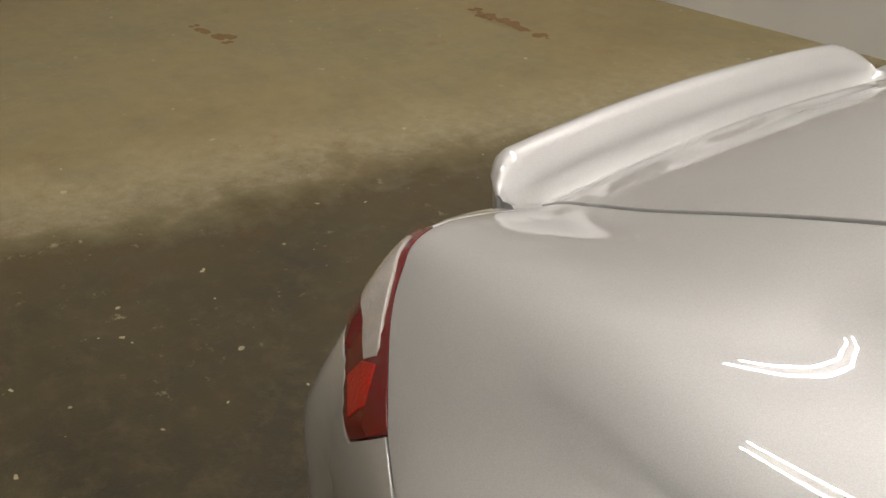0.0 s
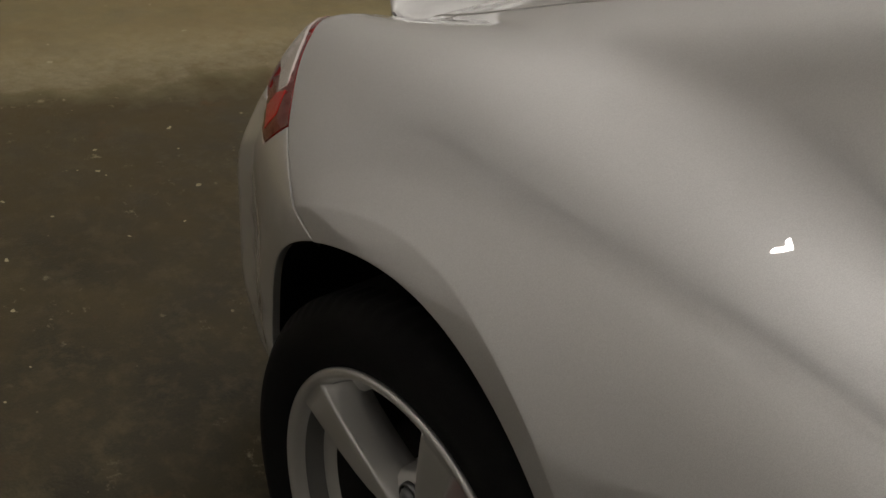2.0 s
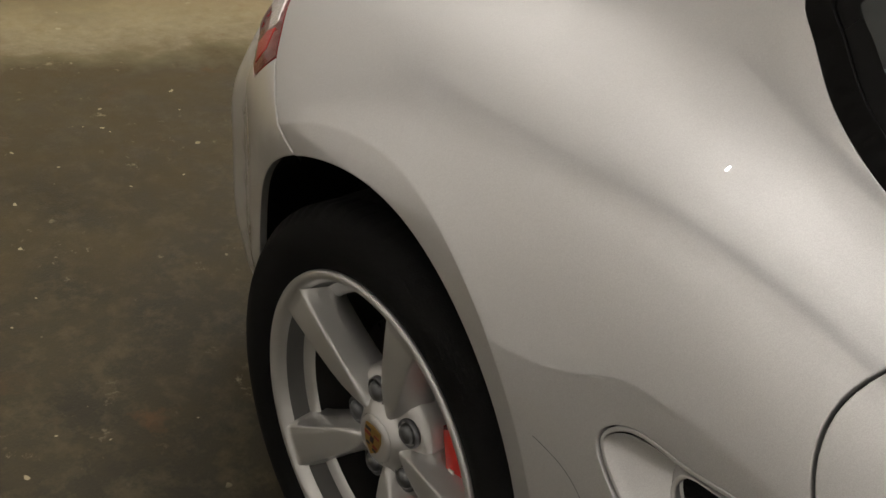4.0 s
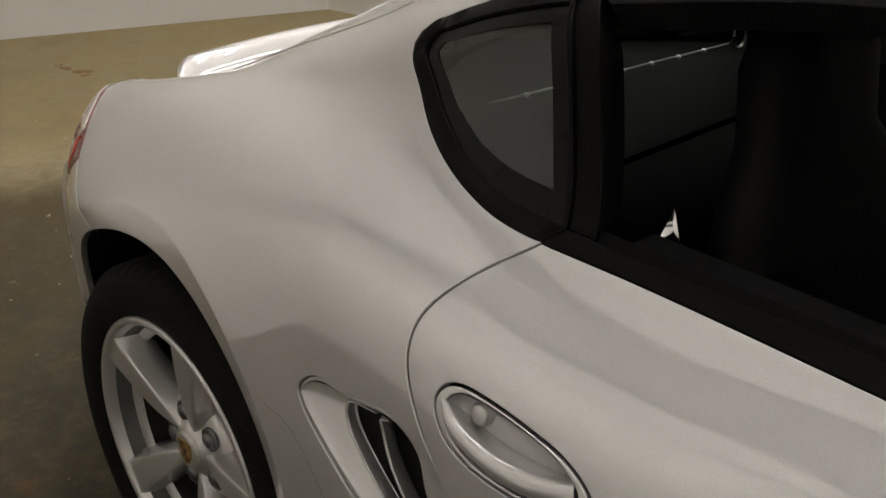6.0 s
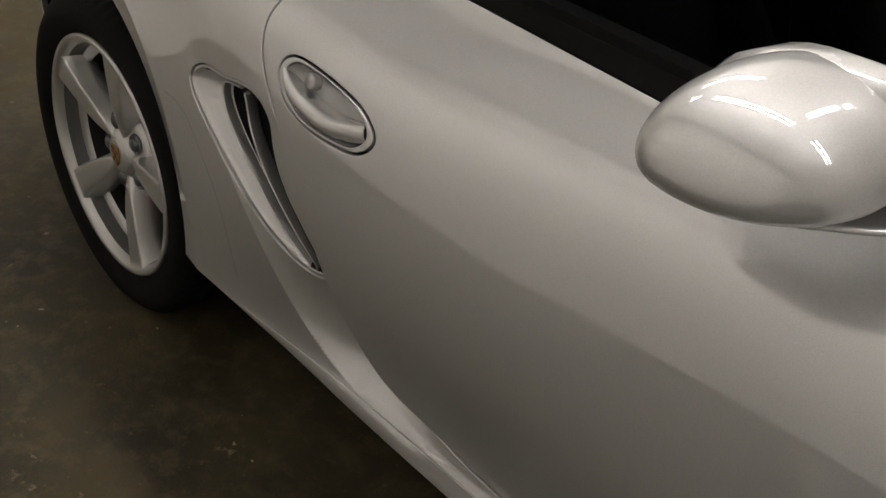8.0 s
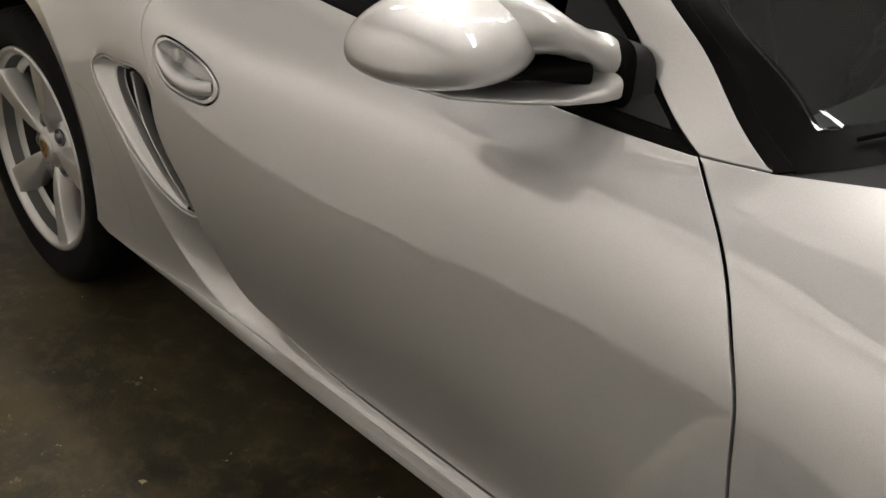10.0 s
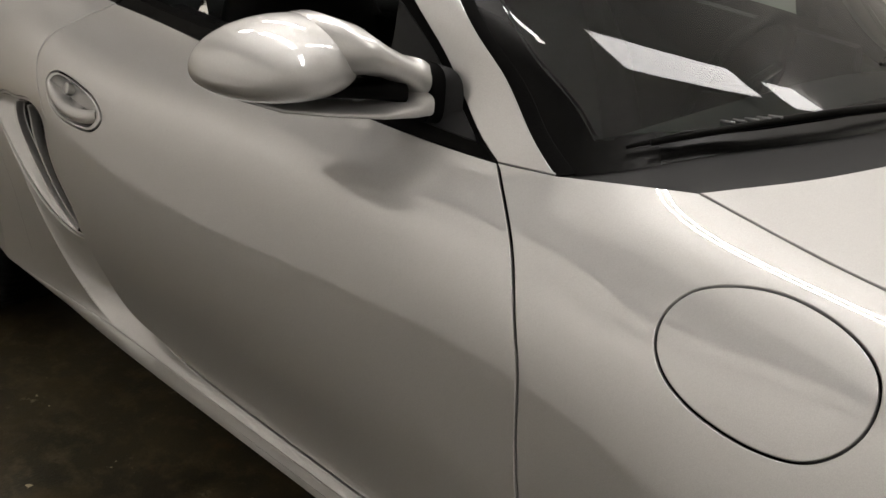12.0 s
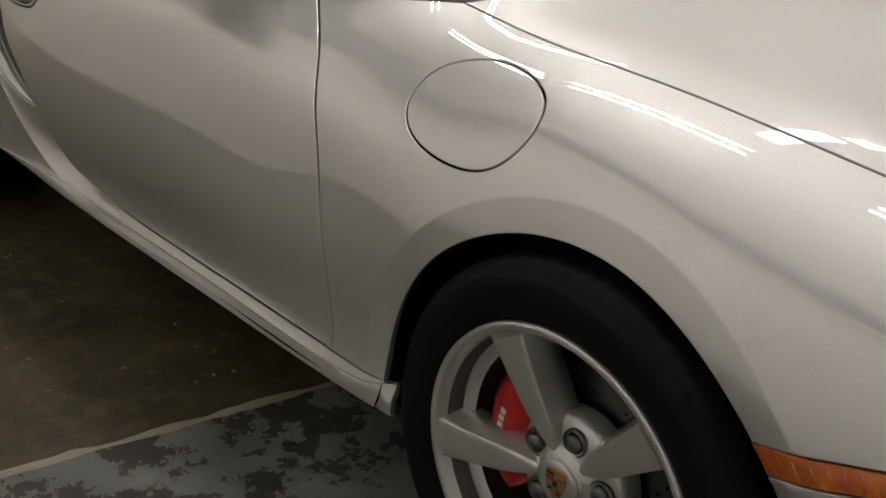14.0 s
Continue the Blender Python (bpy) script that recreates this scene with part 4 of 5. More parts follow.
    post_up = curve_through([(0.703, 7.14), (0.678, 7.646), (0.665, 7.994), (0.655, 8.342), (0.641, 8.57), (0.622, 8.74), (0.605, 8.90)])
    qm = [(0.3428, 8.6799), (0.4397, 8.7681), (0.541, 8.855), (0.60, 8.88)]
    outer = joined(curve_through([(0.6466, 6.9534), (0.5881, 6.9533), (0.5232, 7.0431), (0.4476, 7.2801), (0.3777, 7.668), (0.3218, 8.1307), (0.2954, 8.4861), (0.3051, 8.6094), (0.3428, 8.6799)], 0.012), curve_through(qm, 0.012), straight((0.60, 8.88), (0.588, 8.75)), frit_up[::-1] + (0.004, 0), straight((0.664, 7.13), (0.6466, 6.9534)))
    inner = joined(curve_through([(0.660, 7.13), (0.600, 7.13), (0.5249, 7.2287), (0.4571, 7.4557), (0.3951, 7.8133), (0.349, 8.1853), (0.3264, 8.4521), (0.3344, 8.5326), (0.363, 8.577)], 0.012), curve_through([(0.363, 8.577), (0.4498, 8.6554), (0.584, 8.74)], 0.012), frit_up[::-1])
    frame_ = patch("quarter_window", outer, TRIM, car, [inner], left=left, dome=(0.007, 0.013), gap=0.0, lip=0.02, grid=0.012, label="small side window in a satin black frame")
    pane = joined(curve_through([(0.632, 7.33), (0.597, 7.335), (0.5217, 7.4236), (0.4607, 7.6371), (0.4131, 7.9039), (0.375, 8.1878), (0.3554, 8.3986), (0.3609, 8.4535), (0.3831, 8.4856)], 0.012), curve_through([(0.3831, 8.4856), (0.4538, 8.5465), (0.572, 8.62)], 0.012), glass_up[::-1])
    patch("pane_border", inner, FRIT, frame_, [pane], left=left, lift=-0.004, gap=-0.004, lip=0.003, grid=0.02, label="black printed border of the pane")
    patch("pane", pane, GLASS, frame_, left=left, lift=-0.0045, gap=-0.002, lip=0.002, grid=0.03, label="dark green tinted glass").visible_shadow = False
    patch("door_pillar", joined(straight((0.668, 7.14), (0.703, 7.14)), post_up, straight((0.605, 8.90), (0.592, 8.76)), frit_up[::-1] + (0.008, 0)), TRIM, car, left=left, dome=(0.004, 0.012), lift=-0.005, gap=0.0, lip=0.04, grid=0.02, label="satin black pillar between the side windows")
    rail_low = curve_through([(1.5837, 7.1757), (1.5044, 7.6227), (1.418, 8.1448), (1.308, 8.56), (1.165, 8.74), (1.00, 8.80), (0.7803, 8.7773), (0.64, 8.74)])
    rail_high = curve_through([(1.6307, 6.9995), (1.5907, 7.196), (1.5176, 7.6827), (1.4381, 8.2441), (1.33, 8.69), (1.18, 8.89), (1.00, 8.95), (0.78, 8.93), (0.60, 8.88)])
    patch("roof_seal", joined(rail_high, straight((0.60, 8.88), (0.64, 8.74)), rail_low[::-1], straight((1.5837, 7.1757), (1.6307, 6.9995))), RUBBER, car, left=left, dome=(0.004, 0.01), lift=-0.004, gap=0.0, lip=0.04, grid=0.014, label="black rubber seal round the door opening")
    patch("mirror_sail", joined(straight((1.4002, 7.1354), (1.5867, 7.1459)), curve_through([(1.5867, 7.1459), (1.5074, 7.6228), (1.4211, 8.1447), (1.385, 8.31)]), straight((1.385, 8.31), (1.3849, 7.2975)), straight((1.3849, 7.2975), (1.4002, 7.1354))), PLASTIC, car, left=left, lift=0.0, dome=(0.004, 0.01), gap=0.0, lip=0.02, grid=0.014, label="grained black plastic corner panel")
    patch("screen_seal", joined(SCREEN_EDGE, straight((1.7204, 7.074), (1.7402, 7.1731)), curve_through([(1.7402, 7.1731), (1.6742, 7.5046), (1.5945, 8.1473), (1.5221, 8.6203), (1.39, 9.02), (1.25, 9.36), (1.20, 9.64), (1.19, 10.0)]), straight((1.19, 10.0), (1.16, 10.0))), RUBBER, car, left=left, dome=(0.003, 0.008), lift=-0.002, gap=0.0, lip=0.02, grid=0.014, label="black rubber windscreen seal")
    # rear light
    back_edge = curve_through([(-0.4632, 4.7290), (-0.4901, 4.6846), (-0.5073, 4.7586), (-0.5398, 4.9463), (-0.5788, 5.3117), (-0.6171, 5.8097), (-0.6153, 6.4451), (-0.588, 6.95)])
    light = tagged(patch("tail_light", joined(LIGHT_EDGE, straight((-0.580, 6.95), (-0.588, 6.95)), back_edge[::-1], straight((-0.4632, 4.7290), (-0.3934, 5.371))), LENS_RED, car, left=left, gap=0.002, dome=(0.004, 0.02), grid=0.014), "red tail light with a frosted clear strip")
    strip = joined(curve_through([(-0.5766, 6.6668), (-0.5404, 6.1072), (-0.5113, 5.8369), (-0.4787, 5.6011)]), straight((-0.4787, 5.6011), (-0.4999, 5.4020)), curve_through([(-0.4999, 5.4020), (-0.5324, 5.4861), (-0.5716, 5.7189), (-0.6002, 6.0356), (-0.5938, 6.5929)]), straight((-0.5938, 6.5929), (-0.5766, 6.6668)))
    patch("reverse_lens", strip, LENS_CLEAR, light, left=left, lift=0.0052, gap=0.001, lip=0.004, grid=0.014, label="frosted clear lens strip")
    block = joined(straight((-0.4712, 5.5480), (-0.4492, 5.2540)), straight((-0.4492, 5.2540), (-0.4737, 4.8969)), straight((-0.4737, 4.8969), (-0.5172, 5.0747)), straight((-0.5172, 5.0747), (-0.5010, 5.3710)), straight((-0.5010, 5.3710), (-0.4712, 5.5480)))
    patch("reflector", block, LENS_BRIGHT, light, left=left, lift=0.0052, gap=0.001, lip=0.004, grid=0.014, label="bright red square reflector")
    # amber side light in the front bumper
    amber = joined(straight(FRONT_ARCH[-1], (2.85, 4.05)), straight((2.85, 4.05), (2.85, 3.79)), straight((2.85, 3.79), FRONT_ARCH_LOW[3]), [FRONT_ARCH_LOW[2], FRONT_ARCH_LOW[1]])
    ind = patch("indicator", amber, LENS_AMBER, car, left=left, gap=0.002, dome=(0.003, 0.012), grid=0.012, label="ribbed amber indicator lens ahead of the wheel arch")
    a_top, a_low = FRONT_ARCH[-1], FRONT_ARCH_LOW[3]
    for k in range(1, 9):
        q = k / 9.5
        hi = (a_top[0] + (2.85 - a_top[0]) * q, a_top[1] + (4.05 - a_top[1]) * q - 0.05)
        lo = (a_low[0] + (2.85 - a_low[0]) * q, a_low[1] + (3.79 - a_low[1]) * q + 0.05)
        ends = [np.array(skin(*p)) + skin_normal(*p) * 0.0022 for p in (hi, ((hi[0] + lo[0]) / 2, (hi[1] + lo[1]) / 2), lo)]
        v, f = tube([tuple(p) for p in ends], 0.0018, 6)
        from_arrays("lens_rib", [(p.x, -p.y, p.z) if left else tuple(p) for p in v], f, LENS_AMBER, ind)
    bump_front = joined(straight(FRONT_ARCH_LOW[3], (2.85, 3.78)), straight((2.85, 3.78), (2.85, 4.05)), straight((2.85, 4.05), (3.15, 4.09)), straight((3.15, 4.09), (3.15, 0.3)), straight((3.15, 0.3), FRONT_ARCH_LOW[-1]), FRONT_ARCH_LOW[:2:-1])
    patch("front_bumper", bump_front, PAINT, car, left=left, grid=0.04)

patch("fuel_flap", CAP, PAINT, car, gap=0.0034, lip=0.012, grid=0.02, label="round silver fuel filler flap")
ribbon("flap_seal", CAP, RUBBER, car, half=0.012, closed=True)
patch("hood", joined(HOOD_SEAM, straight((3.15, 6.9), (3.15, 13.1)), mirror_s(HOOD_SEAM)[::-1], mirror_s(HOOD_REAR), HOOD_REAR[::-1]), PAINT, car, grid=0.04, label="smooth silver front lid")
patch("cowl", joined(COWL_EDGE, HOOD_REAR, mirror_s(HOOD_REAR)[::-1], mirror_s(COWL_EDGE)[::-1], mirror_s(GLASS_FOOT), GLASS_FOOT[::-1]), PLASTIC, car, lift=-0.006, gap=0.0, grid=0.03, label="grained black plastic cowl under the windscreen")
pane_side = curve_through([(1.7402, 7.1731), (1.6742, 7.5046), (1.5945, 8.1473), (1.5221, 8.6203), (1.39, 9.02), (1.25, 9.36), (1.20, 9.64), (1.19, 10.0)])
foot = curve_through([(1.7402, 7.1731), (1.7993, 7.4751), (1.8695, 8.0866), (1.9451, 8.8993), (1.9898, 9.6009), (2.0, 10.0)])
windscreen_outline = joined(foot, mirror_s(foot)[::-1], mirror_s(pane_side), pane_side[::-1])
clear_side = curve_through([(1.7347, 7.6214), (1.6507, 8.2132), (1.5702, 8.6995), (1.44, 9.06), (1.30, 9.38), (1.245, 9.64), (1.235, 10.0)])
clear_foot = curve_through([(1.7347, 7.6214), (1.8013, 8.0873), (1.8801, 8.8993), (1.9248, 9.6008), (1.94, 10.0)])
clear_area = joined(clear_foot, mirror_s(clear_foot)[::-1], mirror_s(clear_side), clear_side[::-1])
windscreen = patch("windscreen", clear_area, SCREEN, car, calm=True, lift=-0.005, gap=-0.002, lip=0.003, grid=0.05, label="windscreen of faintly green glass reflecting ceiling lamps")
windscreen.visible_shadow = False
patch("screen_border", windscreen_outline, FRIT, windscreen, [clear_area], lift=-0.005, gap=-0.004, lip=0.003, grid=0.04, label="black printed border of the windscreen")
REAR_PANE_SIDE = curve_through([(-0.1877, 9.2237), (-0.01804, 9.2284), (0.2, 9.27), (0.40, 9.40), (0.50, 9.7), (0.52, 10.0)])
REAR_PANE_FOOT = curve_through([(-0.1877, 9.2237), (-0.1583, 9.5411), (-0.128, 9.76), (-0.115, 10.0)])
rear_pane = joined(REAR_PANE_SIDE, mirror_s(REAR_PANE_SIDE)[::-1], mirror_s(REAR_PANE_FOOT), REAR_PANE_FOOT[::-1])
TAIL_LINE = curve_through([(-0.6257, 8.3406), (-0.659, 8.7122), (-0.6904, 9.3019), (-0.70, 10.0)])
hatch = patch("tailgate", joined(HATCH_SEAM, mirror_s(HATCH_SEAM)[::-1], mirror_s(TAIL_LINE), TAIL_LINE[::-1]), PAINT, car, [rear_pane], lift=0.002, grid=0.035, label="silver tailgate with a curved rear window")
patch("rear_pane", rear_pane, GLASS, hatch, calm=True, lift=-0.002, gap=-0.002, lip=0.003, grid=0.05, label="green tinted rear window").visible_shadow = False

# rear bumper and tail
back_edge = curve_through([(-0.4632, 4.7290), (-0.4901, 4.6846), (-0.5073, 4.7586), (-0.5398, 4.9463), (-0.5788, 5.3117), (-0.6171, 5.8097), (-0.6153, 6.4451), (-0.588, 6.95)])
half_bumper = joined(BUMPER_SEAM, straight((-0.3934, 5.371), (-0.4632, 4.7290)), back_edge, straight((-0.588, 6.95), (-0.6257, 8.3406)), TAIL_LINE)
low = REAR_ARCH_BACK
patch("rear_bumper", joined(half_bumper, mirror_s(half_bumper)[::-1], mirror_s(low), straight((low[-1][0], 20 - low[-1][1]), (-0.42, 19.7)), straight((-0.42, 19.7), (-0.97, 19.7), 0.05), straight((-0.97, 19.7), (-0.97, 0.3), 0.08), straight((-0.97, 0.3), (-0.42, 0.3), 0.05), straight((-0.42, 0.3), low[-1]), low[::-1]), PAINT, car, grid=0.03, label="silver rear bumper")

# spoiler lip: a blade that rises from both fender gutters towards the middle
rows = []
for k in range(61):
    y = -0.415 + 0.83 * k / 60
    q = 1 - (y / 0.415) ** 2
    tip = min(1, q * 4.5) ** 0.55
    x0, z0 = -0.654 - 0.024 * q, 0.734 + 0.010 * q
    h, d = 0.010 + 0.030 * tip, 0.018 + 0.048 * tip
    foot_rows = []
    for dx, up in ((0.016, -0.004), (0.010, 0.0025), (0.004, 0.0045)):
        u0 = TAIL - 0.45 * (2 / math.pi) * math.asin((TAIL - x0 - dx) / 0.33)
        s0 = float(s_of(u0, -abs(y), 1, 6.8, 10.0))
        foot_rows.append((x0 + dx, y, float(skin(u0, s0)[2]) + 0.002 + up))
    rows.append(foot_rows + [(x0 - 0.10 * d, y, max(foot_rows[2][2] - 0.001, z0 + 0.20 * h)), (x0 - 0.28 * d, y, z0 + 0.50 * h), (x0 - 0.50 * d, y, z0 + 0.82 * h), (x0 - 0.66 * d, y, z0 + 0.96 * h), (x0 - 0.80 * d, y, z0 + h), (x0 - 0.92 * d, y, z0 + 0.97 * h), (x0 - d - 0.003, y, z0 + 0.80 * h), (x0 - 0.98 * d, y, z0 + 0.45 * h), (x0 - 0.85 * d, y, z0 - 0.05), (x0 - 0.6 * d, y, z0 - 0.09)])
n = len(rows[0])
from_arrays("spoiler", [v for r in rows for v in r], [(a * n + j, a * n + j + 1, a * n + n + j + 1, a * n + n + j) for a in range(60) for j in range(n - 1)] + [tuple(range(n)), tuple(range(60 * n, 61 * n))[::-1]], PAINT, car, "silver spoiler lip along the tail")

# underside and wheel housings
bm = bmesh.new()
box(bm, (0.36, -0.72, 0.15), (2.06, 0.72, 0.19), 0.01)
part("floor_pan", bm, RUBBER, car, smooth=False)
for (hx, hz), r in ((REAR_WELL, ARCH_REAR), (FRONT_WELL, ARCH_FRONT)):
    edge = np.array(arch((hx, hz), r + 0.002, -96, 96, 80))
    rim_place = skin(edge[:, 0], edge[:, 1]) - skin_normal(edge[:, 0], edge[:, 1]) * 0.007
    for side in (-1, 1):
        verts, faces, m = [], [], len(edge)
        for f_out, grow, y_to in ((1.0, 0.0, None), (0.4, 0.004, None), (0.0, 0.010, 0.50), (0.0, -0.28, 0.49)):
            for q in rim_place:
                d = Vector((q[0] - hx, 0, q[2] - hz)).normalized()
                y = abs(q[1]) - (0.0 if f_out == 1.0 else 0.05) if y_to is None else y_to
                verts.append((q[0] + d.x * grow, side * y, q[2] + d.z * grow))
        for k in range(3):
            faces += [(k * m + j, k * m + j + 1, (k + 1) * m + j + 1, (k + 1) * m + j) for j in range(m - 1)]
        from_arrays("wheel_housing", verts, faces, RUBBER, car)


# ---- wheels ----
def wheel(hx, hz, face, tyre_r, tyre_w, rim_r, phase):
    """A five-spoke alloy wheel in its own place: the outer side looks towards -y."""
    w = new("wheel")
    w.parent = car
    w.matrix_basis = Matrix.Translation((hx, face, hz))
    tagged(w, "silver five-spoke alloy wheel with a worn black tyre")
    half = tyre_w / 2
    prof = [(rim_r - 0.010, 0.010), (rim_r + 0.004, 0.001), (rim_r + 0.012, -0.004), (rim_r + 0.030, -0.009), (rim_r + 0.048, -0.010), (rim_r + 0.062, -0.007), (tyre_r - 0.020, -0.003), (tyre_r - 0.011, 0.005), (tyre_r - 0.004, 0.015)]
    wide = tyre_w - 0.03
    for k in range(15):
        y = 0.022 + wide * 0.94 * k / 14
        groove = k in (3, 7, 11)
        prof += [(tyre_r - 0.008, y - 0.004), (tyre_r - 0.008, y + 0.004)] if groove else [(tyre_r - 0.002 * abs(k - 7) / 7, y)]
    prof += [(tyre_r - 0.02, wide + 0.03), (rim_r + 0.02, wide + 0.04), (rim_r - 0.01, wide + 0.02)]
    steps = 288
    v, f = lathe(prof, steps)
    n = len(prof)
    for k in range(steps):
        if k % 4 == 0:
            for j in range(n):
                r, y = prof[j]
                if r > tyre_r - 0.012 and (0.004 < y < wide * 0.30 or y > wide * 0.62):
                    q = v[k * n + j]
                    s = (r - 0.0032) / r
                    v[k * n + j] = (q[0] * s, q[1], q[2] * s)
    from_arrays("tyre", v, f, TYRE, w, "black tyre with a grooved tread")
    # rim: lip, stepped barrel
    lip = [(rim_r - 0.004, 0.012), (rim_r, 0.004), (rim_r - 0.001, -0.001), (rim_r - 0.005, -0.003), (rim_r - 0.012, -0.001), (rim_r - 0.017, 0.006), (rim_r - 0.021, 0.016), (rim_r - 0.024, 0.030), (rim_r - 0.027, 0.042), (rim_r - 0.040, 0.046), (rim_r - 0.045, 0.052), (rim_r - 0.047, 0.075), (rim_r - 0.052, 0.12), (rim_r - 0.052, tyre_w - 0.03)]
    v, f = lathe(lip[:7], 128)
    rim = from_arrays("rim", v, f, ALLOY, w)
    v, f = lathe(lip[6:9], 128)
    from_arrays("rim_well", v, f, RIM_WELL, rim, "darker grey band inside the rim")
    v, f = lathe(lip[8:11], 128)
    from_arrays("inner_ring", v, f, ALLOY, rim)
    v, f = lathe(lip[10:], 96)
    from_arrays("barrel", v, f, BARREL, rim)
    # spokes: a flat blade, broad at the rim and pointed at the hub, with hollow flanks that flare at both ends
    stations = [(0.036, 0.003, 0.036, 0.024), (0.052, 0.006, 0.031, 0.021), (0.068, 0.0115, 0.027, 0.017), (0.090, 0.0165, 0.022, 0.0135), (0.115, 0.0200, 0.0175, 0.0115), (0.145, 0.0230, 0.013, 0.0105), (0.175, 0.0255, 0.009, 0.0105), (0.200, 0.0280, 0.0060, 0.012), (0.215, 0.0295, 0.0045, 0.015), (rim_r - 0.016, 0.0310, 0.0030, 0.024)]
    for k in range(5):
        a = math.radians(phase + 72 * k)
        radial, side_ = Vector((math.cos(a), 0, math.sin(a))), Vector((-math.sin(a), 0, math.cos(a)))
        verts, faces = [], []
        for r, hw, y, fl in stations:
            half_ring = [(hw + fl, y + 0.055), (hw + fl * 0.62, y + 0.030), (hw + fl * 0.34, y + 0.014), (hw + fl * 0.13, y + 0.0045), (hw + 0.0008, y + 0.0010), (hw - 0.0012, y), (hw * 0.55, y - 0.0006)]
            ring = [(-s, d) for s, d in half_ring] + [(s, d) for s, d in half_ring[::-1]]
            verts += [radial * r + side_ * s + Vector((0, d, 0)) for s, d in ring]
        m = 14
        for i in range(len(stations) - 1):
            for j in range(m):
                faces.append((i * m + j, (i + 1) * m + j, (i + 1) * m + (j + 1) % m, i * m + (j + 1) % m))
        faces += [tuple(range(m))[::-1], tuple(range((len(stations) - 1) * m, len(stations) * m))]
        from_arrays("spoke", verts, faces, ALLOY, w)
    hub_prof = [(0.098, 0.085), (0.096, 0.056), (0.088, 0.047), (0.074, 0.043), (0.054, 0.040), (0.045, 0.034), (0.041, 0.028), (0.036, 0.026)]
    v, f = lathe(hub_prof, 64)
    hub = from_arrays("hub", v, f, ALLOY, w)
    v, f = lathe([(0.036, 0.034), (0.0355, 0.026), (0.034, 0.0235), (0.028, 0.0215), (0.0, 0.0205)], 48)
    cap = from_arrays("centre_cap", v, f, ALLOY, hub)
    # shield on the cap in plain fields of gold, red and black
    shield = [(0.0, 0.024), (0.017, 0.021), (0.019, 0.006), (0.014, -0.012), (0.0, -0.025), (-0.014, -0.012), (-0.019, 0.006), (-0.017, 0.021)]
    def plate(name, pts, y, mat):
        vv = [(x, y, z) for x, z in pts] + [(x, y + 0.002, z) for x, z in pts]
        c = len(pts)
        return from_arrays(name, vv, [tuple(range(c))] + [(i, i + c, (i + 1) % c + c, (i + 1) % c) for i in range(c)], mat, hub, smooth=False)
    plate("shield", shield, 0.0192, GOLD)
    for x0, x1, z0, z1, mt in ((-0.016, -0.003, 0.004, 0.009, CREST_RED), (-0.016, -0.003, 0.012, 0.017, CREST_BLACK), (0.003, 0.013, -0.010, -0.006, CREST_RED), (0.003, 0.011, -0.016, -0.012, CREST_BLACK), (-0.004, 0.004, -0.004, 0.006, CREST_BLACK), (0.004, 0.016, 0.009, 0.012, CREST_RED), (-0.012, -0.004, -0.011, -0.007, CREST_BLACK)):
        plate("shield_field", [(x0, z0), (x1, z0), (x1, z1), (x0, z1)], 0.0186, mt)
    for k in range(5):
        a = math.radians(phase + 36 + 72 * k)
        c = Vector((0.065 * math.cos(a), 0, 0.065 * math.sin(a)))
        v, f = lathe([(0.0215, 0.045), (0.0205, 0.038), (0.0180, 0.037), (0.0175, 0.055)], 30)
        from_arrays("bolt_seat", [(q[0] + c.x, q[1], q[2] + c.z) for q in v], f, BOLT, hub, "dark bolt recess")
        v, f = lathe([(0.0155, 0.055), (0.0150, 0.037), (0.0125, 0.034), (0.0115, 0.0325), (0.0, 0.031)], 24)
        from_arrays("wheel_bolt", [(q[0] + c.x, q[1], q[2] + c.z) for q in v], f, BOLT, hub)
    return w


